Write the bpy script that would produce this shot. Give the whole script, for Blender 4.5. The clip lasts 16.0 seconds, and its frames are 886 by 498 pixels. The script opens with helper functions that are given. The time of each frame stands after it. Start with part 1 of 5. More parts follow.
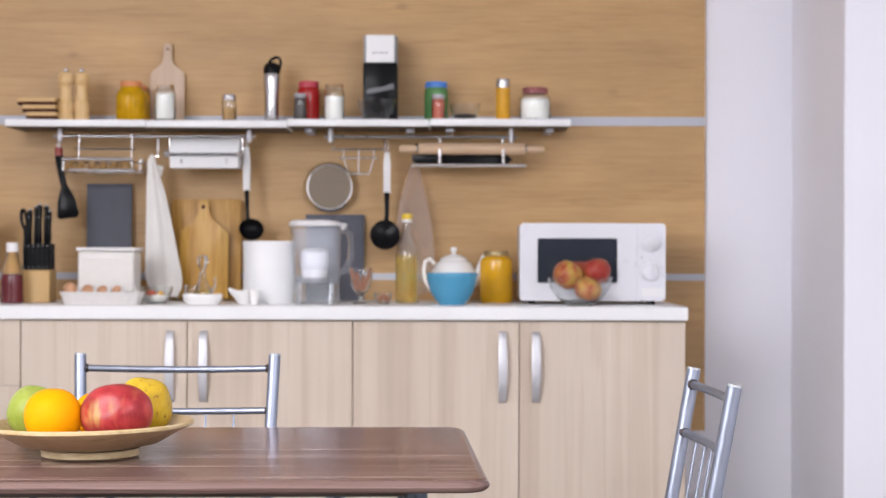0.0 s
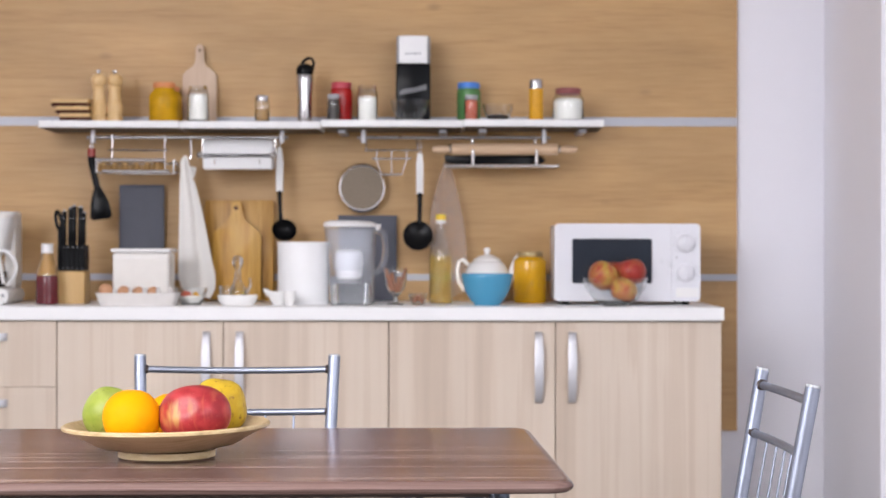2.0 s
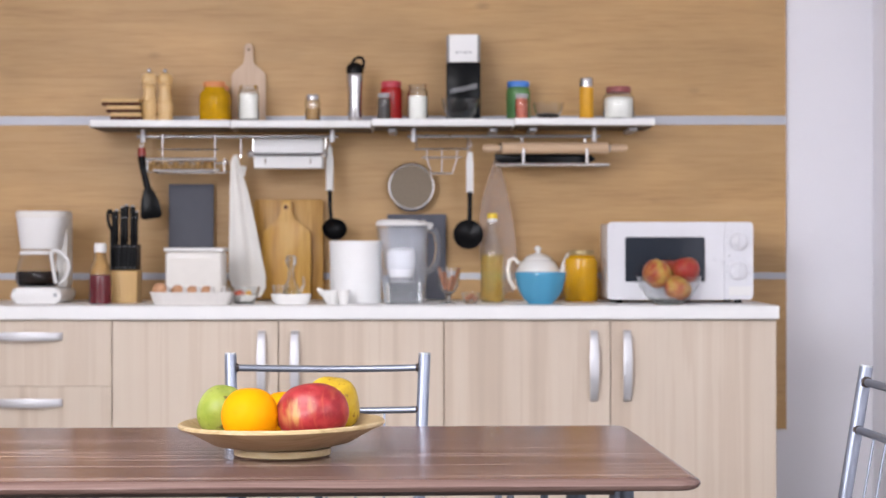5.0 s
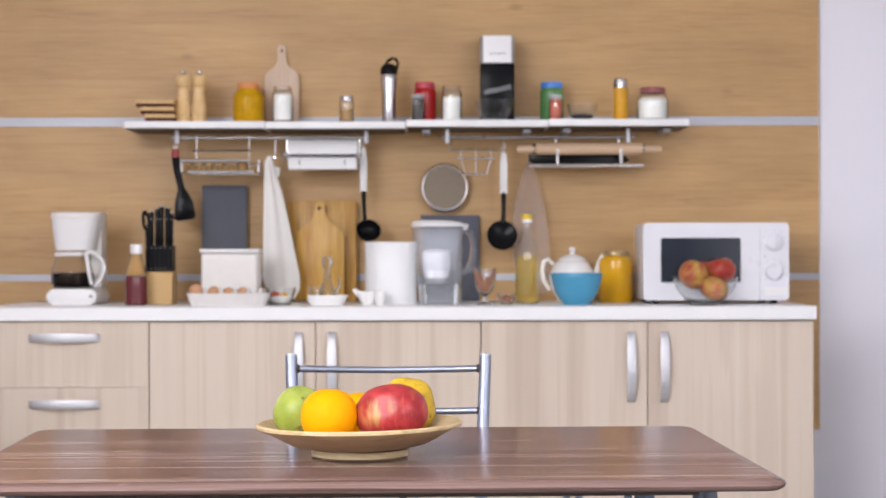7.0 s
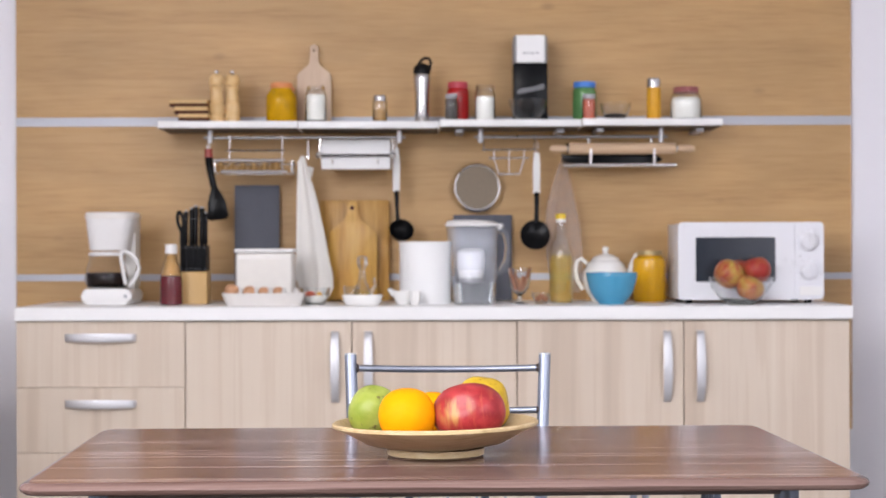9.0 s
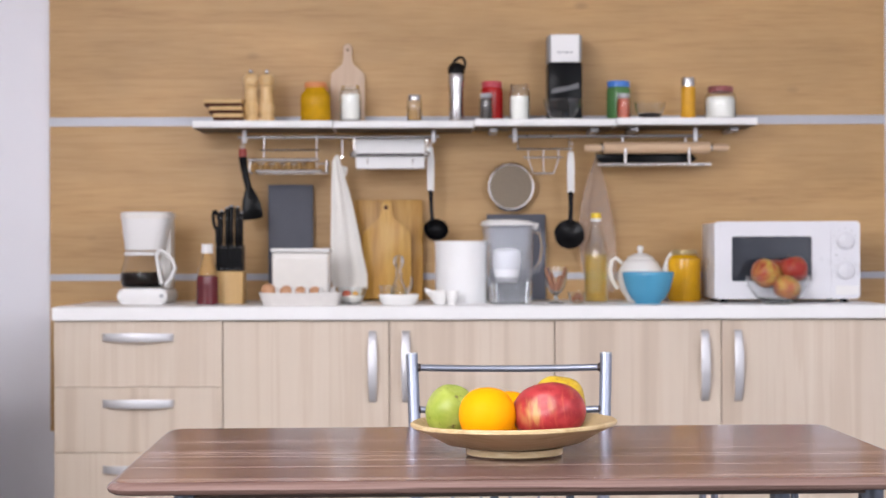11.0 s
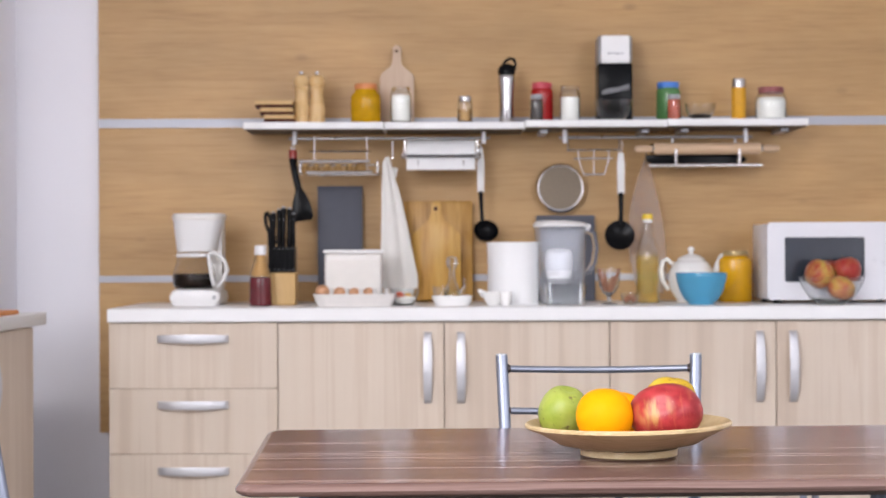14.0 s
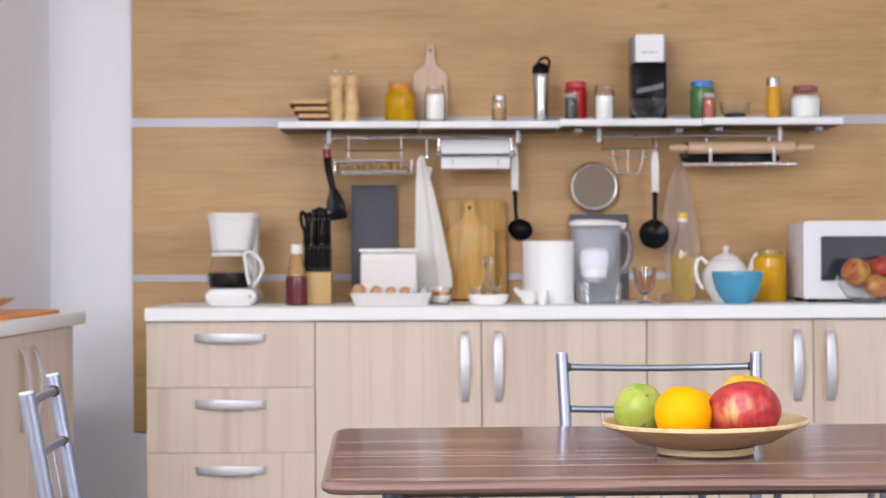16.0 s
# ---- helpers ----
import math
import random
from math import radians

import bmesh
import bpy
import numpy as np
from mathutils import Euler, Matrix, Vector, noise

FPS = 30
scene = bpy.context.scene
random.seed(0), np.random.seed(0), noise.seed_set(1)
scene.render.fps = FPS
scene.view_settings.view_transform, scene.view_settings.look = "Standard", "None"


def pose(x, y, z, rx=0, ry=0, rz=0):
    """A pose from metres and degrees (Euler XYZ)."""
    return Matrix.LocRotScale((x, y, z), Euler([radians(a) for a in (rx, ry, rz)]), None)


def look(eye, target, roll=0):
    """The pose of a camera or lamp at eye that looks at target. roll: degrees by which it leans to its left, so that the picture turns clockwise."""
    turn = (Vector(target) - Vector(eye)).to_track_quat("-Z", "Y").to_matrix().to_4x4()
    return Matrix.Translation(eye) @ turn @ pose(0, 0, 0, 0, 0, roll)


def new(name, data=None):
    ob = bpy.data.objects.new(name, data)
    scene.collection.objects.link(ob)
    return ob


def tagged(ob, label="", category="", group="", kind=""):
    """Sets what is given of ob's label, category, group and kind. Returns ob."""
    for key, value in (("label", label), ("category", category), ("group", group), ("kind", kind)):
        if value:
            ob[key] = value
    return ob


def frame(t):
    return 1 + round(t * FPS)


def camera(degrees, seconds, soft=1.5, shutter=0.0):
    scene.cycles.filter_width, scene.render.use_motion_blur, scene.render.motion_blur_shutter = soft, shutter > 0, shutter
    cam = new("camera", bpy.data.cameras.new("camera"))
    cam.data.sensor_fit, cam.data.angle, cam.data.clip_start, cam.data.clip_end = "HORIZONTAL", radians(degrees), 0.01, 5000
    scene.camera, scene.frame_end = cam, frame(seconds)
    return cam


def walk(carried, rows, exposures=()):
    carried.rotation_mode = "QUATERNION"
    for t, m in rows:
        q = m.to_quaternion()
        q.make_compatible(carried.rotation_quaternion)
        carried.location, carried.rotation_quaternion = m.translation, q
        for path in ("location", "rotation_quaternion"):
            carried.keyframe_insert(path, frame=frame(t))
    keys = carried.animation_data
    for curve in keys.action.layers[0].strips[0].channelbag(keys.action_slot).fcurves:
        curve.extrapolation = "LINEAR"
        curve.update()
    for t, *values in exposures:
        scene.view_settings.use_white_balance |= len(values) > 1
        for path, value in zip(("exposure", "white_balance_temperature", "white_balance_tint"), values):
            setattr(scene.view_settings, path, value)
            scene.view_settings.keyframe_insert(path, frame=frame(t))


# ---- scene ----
cam = camera(28.0, 16.0)
METRES, EYE, TILT, LEAN, TURN = 0.89, 1.05, 0.0, 0.0, 0.0
ROWS = [
    (0.0, 0.0, 0.0, 0.0, 0.0, -0.02, -0.14),
    (0.5, -0.0319, -0.0, -0.0007, 0.02, 0.02, -0.13),
    (1.0, -0.0624, -0.0009, -0.0003, -0.01, -0.01, -0.1),
    (1.5, -0.0935, -0.0016, -0.0001, -0.03, 0.01, -0.07),
    (2.0, -0.125, -0.0021, 0.0002, -0.03, 0.04, -0.06),
    (2.5, -0.1564, -0.0024, -0.0, -0.03, 0.0, -0.04),
    (3.0, -0.1876, -0.0027, 0.0001, -0.02, 0.01, -0.02),
    (3.5, -0.2198, -0.0028, -0.0001, -0.02, 0.03, -0.0),
    (4.0, -0.2508, -0.0028, -0.0014, -0.04, -0.02, 0.02),
    (6.5, -0.4079, -0.0042, -0.0029, 0.07, 0.06, 0.08),
    (7.0, -0.4392, -0.004, -0.003, 0.04, 0.11, 0.11),
    (7.5, -0.4704, -0.004, -0.0033, 0.02, 0.1, 0.14),
    (8.0, -0.5018, -0.0041, -0.0035, 0.03, 0.15, 0.15),
    (8.5, -0.5326, -0.0046, -0.0036, 0.05, 0.14, 0.15),
    (9.0, -0.5629, -0.0044, -0.0043, 0.06, 0.12, 0.15),
    (11.5, -0.7222, -0.004, -0.0039, 0.12, 0.06, 0.2),
    (12.0, -0.7533, -0.0041, -0.0037, 0.15, 0.11, 0.2),
    (12.5, -0.7841, -0.0047, -0.0032, 0.2, 0.2, 0.21),
    (13.0, -0.8144, -0.0049, -0.003, 0.21, 0.16, 0.24),
    (13.5, -0.8453, -0.005, -0.0031, 0.18, 0.15, 0.25),
    (14.0, -0.8763, -0.005, -0.0032, 0.2, 0.19, 0.26),
    (14.5, -0.9077, -0.0051, -0.0033, 0.22, 0.2, 0.27),
    (15.0, -0.9385, -0.0052, -0.004, 0.24, 0.17, 0.27),
    (15.5, -0.9694, -0.0052, -0.0046, 0.27, 0.17, 0.28),
    (16.0, -0.9998, -0.0061, -0.0054, 0.35, 0.16, 0.29),
]
walk(cam, [(t, pose(0, 0, EYE, TILT, LEAN, TURN) @ pose(METRES * x, METRES * y, METRES * z, 90 + 0.29 * pitch, roll, 0.29 * yaw)) for t, x, y, z, yaw, pitch, roll in ROWS], exposures=[(0, 0.0, 6350, 14), (16, 0.0, 6350, 14)])
cam.data.dof.use_dof = True
cam.data.dof.focus_distance = 2.55
cam.data.dof.aperture_fstop = 9.5

# ---- world and lights ----
world = bpy.data.worlds.new("sky")
scene.world = world
world.use_nodes = True
wn = world.node_tree
sky = wn.nodes.new("ShaderNodeTexSky")
sky.sky_type, sky.sun_disc = "NISHITA", False
sky.sun_elevation, sky.sun_rotation = radians(40), radians(150)
wn.links.new(sky.outputs[0], wn.nodes["Background"].inputs[0])
wn.nodes["Background"].inputs[1].default_value = 0.1


def area_lamp(name, at, target, sx, sy, power, colour):
    data = bpy.data.lights.new(name, "AREA")
    data.shape, data.size, data.size_y, data.energy, data.color = "RECTANGLE", sx, sy, power, colour
    ob = new(name, data)
    ob.matrix_world = look(at, target)
    return ob


WIN_Y0, WIN_Y1, WIN_Z0, WIN_Z1 = -2.6, 1.2, 1.35, 2.65
LEFT, RIGHT = -2.85, 1.85
win_mid = ((WIN_Y0 + WIN_Y1) / 2, (WIN_Z0 + WIN_Z1) / 2)
area_lamp("window_light_west", (LEFT - 0.05, *win_mid), (LEFT + 1, win_mid[0] + 0.5, win_mid[1] - 0.1), 3.7, 1.25, 174, (0.95, 0.97, 1.0))
area_lamp("window_light_east", (RIGHT + 0.05, *win_mid), (RIGHT - 1, win_mid[0] + 0.5, win_mid[1] - 0.1), 3.7, 1.25, 98, (0.95, 0.97, 1.0))
# Unseen overhead fill without a fixture, added to balance the brightness.
area_lamp("overhead_fill", (-1.8, -0.1, 2.83), (-1.8, -0.1, 0), 1.9, 1.6, 205, (1.0, 0.97, 0.94))


# ---- materials ----
def mat(name, colour=(0.8, 0.8, 0.8), rough=0.5, metal=0.0, var=0.06, scale=8.0, bump=0.0, bump_scale=60.0, rough_var=0.1, stretch=(1, 1, 1), **inputs):
    m = bpy.data.materials.new(name)
    m.use_nodes = True
    nt = m.node_tree
    b = nt.nodes["Principled BSDF"]
    b.inputs["Metallic"].default_value = metal
    for k, v in inputs.items():
        b.inputs[k.replace("_", " ")].default_value = v
    tc = nt.nodes.new("ShaderNodeTexCoord")
    mp = nt.nodes.new("ShaderNodeMapping")
    mp.inputs["Scale"].default_value = stretch
    nt.links.new(tc.outputs["Object"], mp.inputs[0])
    n = nt.nodes.new("ShaderNodeTexNoise")
    n.inputs["Scale"].default_value, n.inputs["Detail"].default_value = scale, 6
    nt.links.new(mp.outputs[0], n.inputs["Vector"])
    ramp = nt.nodes.new("ShaderNodeMix")
    ramp.data_type = "RGBA"
    lo = [c * (1 - var) for c in colour]
    hi = [min(1, c * (1 + var)) for c in colour]
    ramp.inputs[6].default_value, ramp.inputs[7].default_value = (*lo, 1), (*hi, 1)
    nt.links.new(n.outputs[0], ramp.inputs[0])
    nt.links.new(ramp.outputs[2], b.inputs["Base Color"])
    r = nt.nodes.new("ShaderNodeMapRange")
    r.inputs[3].default_value, r.inputs[4].default_value = max(0, rough - rough_var), min(1, rough + rough_var)
    nt.links.new(n.outputs[0], r.inputs[0])
    nt.links.new(r.outputs[0], b.inputs["Roughness"])
    if bump:
        n2 = nt.nodes.new("ShaderNodeTexNoise")
        n2.inputs["Scale"].default_value, n2.inputs["Detail"].default_value = bump_scale, 4
        nt.links.new(mp.outputs[0], n2.inputs["Vector"])
        bm_node = nt.nodes.new("ShaderNodeBump")
        bm_node.inputs["Strength"].default_value, bm_node.inputs["Distance"].default_value = bump, 0.002
        nt.links.new(n2.outputs[0], bm_node.inputs["Height"])
        nt.links.new(bm_node.outputs[0], b.inputs["Normal"])
    return m


def wood(name, colours, stretch, scale=1.0, rough=0.45, fine=0.25, bump=0.1, offset_random=True, knots=0.0, fmul=7.0, cloud=0.0, specks=0.0):
    """Long grain: two noises drawn out along the grain. colours: (position, colour) stops; stretch: high across the grain, low along it."""
    m = bpy.data.materials.new(name)
    m.use_nodes = True
    nt = m.node_tree
    L = nt.links.new
    b = nt.nodes["Principled BSDF"]
    tc = nt.nodes.new("ShaderNodeTexCoord")
    info = nt.nodes.new("ShaderNodeObjectInfo")
    add = nt.nodes.new("ShaderNodeVectorMath")
    add.operation = "ADD"
    L(tc.outputs["Object"], add.inputs[0])
    mul = nt.nodes.new("ShaderNodeMath")
    mul.operation = "MULTIPLY"
    mul.inputs[1].default_value = 7.0 if offset_random else 0.0
    L(info.outputs["Random"], mul.inputs[0])
    L(mul.outputs[0], add.inputs[1])
    mp = nt.nodes.new("ShaderNodeMapping")
    mp.inputs["Scale"].default_value = stretch
    L(add.outputs[0], mp.inputs[0])
    n = nt.nodes.new("ShaderNodeTexNoise")
    n.inputs["Scale"].default_value, n.inputs["Detail"].default_value, n.inputs["Roughness"].default_value = scale, 5, 0.55
    n.inputs["Distortion"].default_value = 0.6 + knots
    L(mp.outputs[0], n.inputs["Vector"])
    n2 = nt.nodes.new("ShaderNodeTexNoise")
    n2.inputs["Scale"].default_value, n2.inputs["Detail"].default_value = scale * fmul, 4
    L(mp.outputs[0], n2.inputs["Vector"])
    mix = nt.nodes.new("ShaderNodeMix")
    mix.inputs[0].default_value = fine
    L(n.outputs[0], mix.inputs[2])
    L(n2.outputs[0], mix.inputs[3])
    ramp = nt.nodes.new("ShaderNodeValToRGB")
    els = ramp.color_ramp.elements
    while len(els) < len(colours):
        els.new(0.5)
    for e, (p, c) in zip(els, colours):
        e.position, e.color = p, (*c, 1)
    L(mix.outputs[0], ramp.inputs[0])
    shade = ramp.outputs[0]
    if cloud:
        n3 = nt.nodes.new("ShaderNodeTexNoise")
        n3.inputs["Scale"].default_value, n3.inputs["Detail"].default_value = 5.0, 5
        flat = nt.nodes.new("ShaderNodeMapping")
        flat.inputs["Scale"].default_value = [0.45 if k < 1 else 1.0 for k in stretch]
        L(add.outputs[0], flat.inputs[0])
        L(flat.outputs[0], n3.inputs["Vector"])
        tone = nt.nodes.new("ShaderNodeMapRange")
        tone.inputs[1].default_value, tone.inputs[2].default_value = 0.3, 0.7
        tone.inputs[3].default_value, tone.inputs[4].default_value = 1 - cloud, 1 + cloud
        L(n3.outputs[0], tone.inputs[0])
        times = nt.nodes.new("ShaderNodeVectorMath")
        times.operation = "SCALE"
        L(shade, times.inputs[0])
        L(tone.outputs[0], times.inputs[3])
        shade = times.outputs[0]
    if specks:
        v = nt.nodes.new("ShaderNodeTexVoronoi")
        v.inputs["Scale"].default_value = 2.6
        oval = nt.nodes.new("ShaderNodeMapping")
        oval.inputs["Scale"].default_value = (1.0, 0.2, 1.9)
        L(add.outputs[0], oval.inputs[0])
        L(oval.outputs[0], v.inputs["Vector"])
        knot = nt.nodes.new("ShaderNodeMapRange")
        knot.inputs[1].default_value, knot.inputs[2].default_value = 0.0, 0.085
        knot.inputs[3].default_value, knot.inputs[4].default_value = 1 - specks, 1.0
        L(v.outputs["Distance"], knot.inputs[0])
        dim = nt.nodes.new("ShaderNodeVectorMath")
        dim.operation = "SCALE"
        L(shade, dim.inputs[0])
        L(knot.outputs[0], dim.inputs[3])
        shade = dim.outputs[0]
    L(shade, b.inputs["Base Color"])
    r = nt.nodes.new("ShaderNodeMapRange")
    r.inputs[3].default_value, r.inputs[4].default_value = rough + 0.08, rough - 0.08
    L(n2.outputs[0], r.inputs[0])
    L(r.outputs[0], b.inputs["Roughness"])
    bn = nt.nodes.new("ShaderNodeBump")
    bn.inputs["Strength"].default_value, bn.inputs["Distance"].default_value = bump, 0.001
    L(n2.outputs[0], bn.inputs["Height"])
    L(bn.outputs[0], b.inputs["Normal"])
    return m


def glass(name, colour=(1, 1, 1), rough=0.02, ior=1.45):
    return mat(name, colour, rough, var=0.01, rough_var=0.01, Transmission_Weight=1.0, IOR=ior)


wall_paint = mat("wall_paint", (0.89, 0.885, 0.94), 0.6, var=0.02, scale=3, bump=0.08, bump_scale=180)
wall_grey = mat("wall_grey", (0.13, 0.13, 0.14), 0.6, var=0.04, scale=3)
ceiling_paint = mat("ceiling_paint", (0.82, 0.82, 0.82), 0.7, var=0.02, scale=3, bump=0.05, bump_scale=150)
floor_tile = mat("floor_tile", (0.16, 0.13, 0.105), 0.35, var=0.12, scale=5, bump=0.05)
panel_oak = wood("panel_oak", [(0.34, (0.44, 0.256, 0.098)), (0.45, (0.505, 0.303, 0.119)), (0.54, (0.53, 0.323, 0.131)), (0.64, (0.55, 0.34, 0.143))], (0.85, 1, 14), 1.5, 0.45, 0.42, 0.06, True, 0.9, cloud=0.12, specks=0.35)
cabinet_ash = wood("cabinet_ash", [(0.34, (0.5728, 0.4649, 0.3648)), (0.43, (0.6281, 0.5152, 0.4082)), (0.46, (0.6683, 0.5585, 0.4507)), (0.53, (0.6884, 0.5851, 0.4777)), (0.56, (0.6382, 0.525, 0.4178)), (0.66, (0.7035, 0.6048, 0.497))], (6.5, 3, 0.16), 1.1, 0.42, 0.2, cloud=0.03)
table_walnut = wood("table_walnut", [(0.38, (0.0451, 0.0205, 0.0175)), (0.45, (0.1312, 0.0656, 0.0542)), (0.48, (0.2706, 0.164, 0.1424)), (0.505, (0.0779, 0.0377, 0.0321)), (0.545, (0.1722, 0.0927, 0.0781)), (0.575, (0.3854, 0.2706, 0.248)), (0.62, (0.1148, 0.059, 0.0505))], (0.16, 19, 4), 1.3, 0.17, 0.5, 0.004, fmul=2.7)
edge_band = wood("edge_band", [(0.36, (0.072, 0.0403, 0.0338)), (0.5, (0.1368, 0.0828, 0.0706)), (0.6, (0.1728, 0.1152, 0.1008)), (0.66, (0.0936, 0.0533, 0.0454))], (0.6, 30, 30), 1.0, 0.2, 0.3, 0.01)
for m in (table_walnut, edge_band):
    m.node_tree.nodes["Principled BSDF"].inputs["Specular IOR Level"].default_value = 0.2
worktop_white = mat("worktop_white", (0.88, 0.88, 0.87), 0.32, var=0.03, scale=30)
shelf_white = mat("shelf_white", (0.9, 0.9, 0.9), 0.35, var=0.02, scale=20)
aluminium = mat("aluminium", (0.5, 0.51, 0.55), 0.55, 0.8, var=0.05, scale=25, stretch=(1, 1, 1))
handle_metal = mat("handle_metal", (0.66, 0.66, 0.69), 0.5, 0.6, var=0.05, scale=30)
chair_metal = mat("chair_metal", (0.265, 0.288, 0.35), 0.42, 0.9, var=0.06, scale=40, bump=0.03, bump_scale=300)
leg_metal = mat("leg_metal", (0.085, 0.1, 0.125), 0.34, 0.9, var=0.06, scale=40)
dark_frame = mat("dark_frame", (0.06, 0.045, 0.04), 0.5, 0.3)
cap_plastic = mat("cap_plastic", (0.4, 0.41, 0.43), 0.5, var=0.08, scale=60)
chrome = mat("chrome", (0.8, 0.79, 0.78), 0.2, 1.0, var=0.02, scale=30, rough_var=0.04)
seat_vinyl = mat("seat_vinyl", (0.05, 0.045, 0.045), 0.5, var=0.1, scale=30, bump=0.2, bump_scale=200)
carcass = mat("carcass_beige", (0.5, 0.42, 0.35), 0.5, var=0.03)
plinth_dark = mat("plinth_grey", (0.35, 0.33, 0.3), 0.5)
bamboo = wood("bamboo", [(0.36, (0.35, 0.245, 0.11)), (0.48, (0.46, 0.335, 0.175)), (0.6, (0.52, 0.4, 0.23))], (3, 30, 30), 1.0, 0.35, 0.4, 0.04)


# ---- mesh helpers ----
def box(bm, x0, x1, y0, y1, z0, z1, bevel=0.0, seg=1):
    vs = [bm.verts.new((x, y, z)) for z in (z0, z1) for y in (y0, y1) for x in (x0, x1)]
    fs = [bm.faces.new([vs[i] for i in f]) for f in ((0, 2, 3, 1), (4, 5, 7, 6), (0, 1, 5, 4), (1, 3, 7, 5), (3, 2, 6, 7), (2, 0, 4, 6))]
    if bevel:
        es = list({e for f in fs for e in f.edges})
        bmesh.ops.bevel(bm, geom=es, offset=bevel, segments=seg, affect="EDGES", profile=0.5)
    return bm


def abox(*args, **kw):
    return box(bmesh.new(), *args, **kw)


def lathe(profile, n=28, bm=None, at=(0, 0, 0), sx=1.0, sy=1.0):
    """Turn (radius, z) pairs round the z axis."""
    bm = bm or bmesh.new()
    rings = []
    for r, z in profile:
        if r < 1e-6:
            rings.append([bm.verts.new((at[0], at[1], at[2] + z))])
        else:
            rings.append([bm.verts.new((at[0] + sx * r * math.cos(2 * math.pi * i / n), at[1] + sy * r * math.sin(2 * math.pi * i / n), at[2] + z)) for i in range(n)])
    for a, b in zip(rings, rings[1:]):
        for i in range(n):
            j = (i + 1) % n
            if len(a) == 1 and len(b) == 1:
                continue
            if len(a) == 1:
                bm.faces.new((a[0], b[j], b[i]))
            elif len(b) == 1:
                bm.faces.new((a[i], a[j], b[0]))
            else:
                bm.faces.new((a[i], a[j], b[j], b[i]))
    return bm


def tube(points, r, n=10, bm=None, cap=True, flat=1.0):
    """A round bar along points; r: one radius or one a point; flat: squeeze across its second axis."""
    bm = bm or bmesh.new()
    pts = [Vector(p) for p in points]
    rs = r if isinstance(r, (list, tuple)) else [r] * len(pts)
    rings, up = [], None
    for i, p in enumerate(pts):
        d = (pts[min(i + 1, len(pts) - 1)] - pts[max(i - 1, 0)]).normalized()
        if up is None:
            up = Vector((0, 0, 1)) if abs(d.z) < 0.9 else Vector((0, 1, 0))
        side = d.cross(up).normalized()
        up = side.cross(d).normalized()
        rings.append([bm.verts.new(p + rs[i] * (math.cos(2 * math.pi * k / n) * side + flat * math.sin(2 * math.pi * k / n) * up)) for k in range(n)])
    for a, b in zip(rings, rings[1:]):
        for k in range(n):
            bm.faces.new((a[k], a[(k + 1) % n], b[(k + 1) % n], b[k]))
    if cap:
        bm.faces.new(rings[0][::-1])
        bm.faces.new(rings[-1])
    return bm


def slab(outline, y0, y1, bm=None, bevel=0.0):
    """An outline of (x, z) pairs, thick from y0 to y1."""
    bm = bm or bmesh.new()
    a = [bm.verts.new((x, y0, z)) for x, z in outline]
    b = [bm.verts.new((x, y1, z)) for x, z in outline]
    fs = [bm.faces.new(a), bm.faces.new(b[::-1])]
    for i in range(len(a)):
        j = (i + 1) % len(a)
        fs.append(bm.faces.new((a[j], a[i], b[i], b[j])))
    if bevel:
        es = [e for f in fs[:2] for e in f.edges]
        bmesh.ops.bevel(bm, geom=es, offset=bevel, segments=2, affect="EDGES", profile=0.5)
    return bm


def arc(cx, cz, r, a0, a1, n=8):
    return [(cx + r * math.cos(radians(a0 + (a1 - a0) * i / n)), cz + r * math.sin(radians(a0 + (a1 - a0) * i / n))) for i in range(n + 1)]


def rounded(x0, x1, z0, z1, r, n=6):
    return arc(x1 - r, z1 - r, r, 0, 90, n) + arc(x0 + r, z1 - r, r, 90, 180, n) + arc(x0 + r, z0 + r, r, 180, 270, n) + arc(x1 - r, z0 + r, r, 270, 360, n)


def moved(bm, m):
    bmesh.ops.transform(bm, matrix=m, verts=bm.verts)
    return bm


def mesh_of(name, bm, material, smooth=40):
    bmesh.ops.recalc_face_normals(bm, faces=bm.faces)
    me = bpy.data.meshes.new(name)
    bm.to_mesh(me)
    bm.free()
    me.materials.append(material)
    if smooth:
        me.polygons.foreach_set("use_smooth", [True] * len(me.polygons))
        me.set_sharp_from_angle(angle=radians(smooth))
    return me


def part(name, bm, material, parent, label="", smooth=40):
    me = bm if isinstance(bm, bpy.types.Mesh) else mesh_of(name, bm, material, smooth)
    ob = new(name, me)
    ob.parent = parent
    if label:
        ob["label"] = label
    return ob


def thing(name, at, label, category, group="", rz=0.0):
    ob = new(name)
    ob.empty_display_size = 0.05
    ob.matrix_basis = pose(*at, 0, 0, rz)
    return tagged(ob, label, category, group)


def structure(name, bm, material, label="", category=""):
    return tagged(new(name, mesh_of(name, bm, material, 30)), label, category, "", "structure")


# ---- the room ----
BACK, FRONT, TOP = 6.1, -4.5, 2.85
PIER_L, PIER_R, PIER_Y = -2.25, 1.197, 5.3
# The floor is never in view; its dark tone limits light bounced upwards.
structure("floor", abox(LEFT - 0.2, RIGHT + 0.2, FRONT - 0.2, BACK + 0.2, -0.1, 0), floor_tile, "unseen kitchen floor, kept dark to cut bounced light", "floor")
structure("ceiling", abox(LEFT - 0.2, RIGHT + 0.2, FRONT - 0.2, BACK + 0.2, TOP, TOP + 0.1), ceiling_paint, "plain white ceiling", "ceiling")
structure("wall_north", abox(LEFT - 0.2, RIGHT + 0.2, BACK, BACK + 0.2, 0, TOP), wall_paint, "white painted wall behind the counter", "wall")
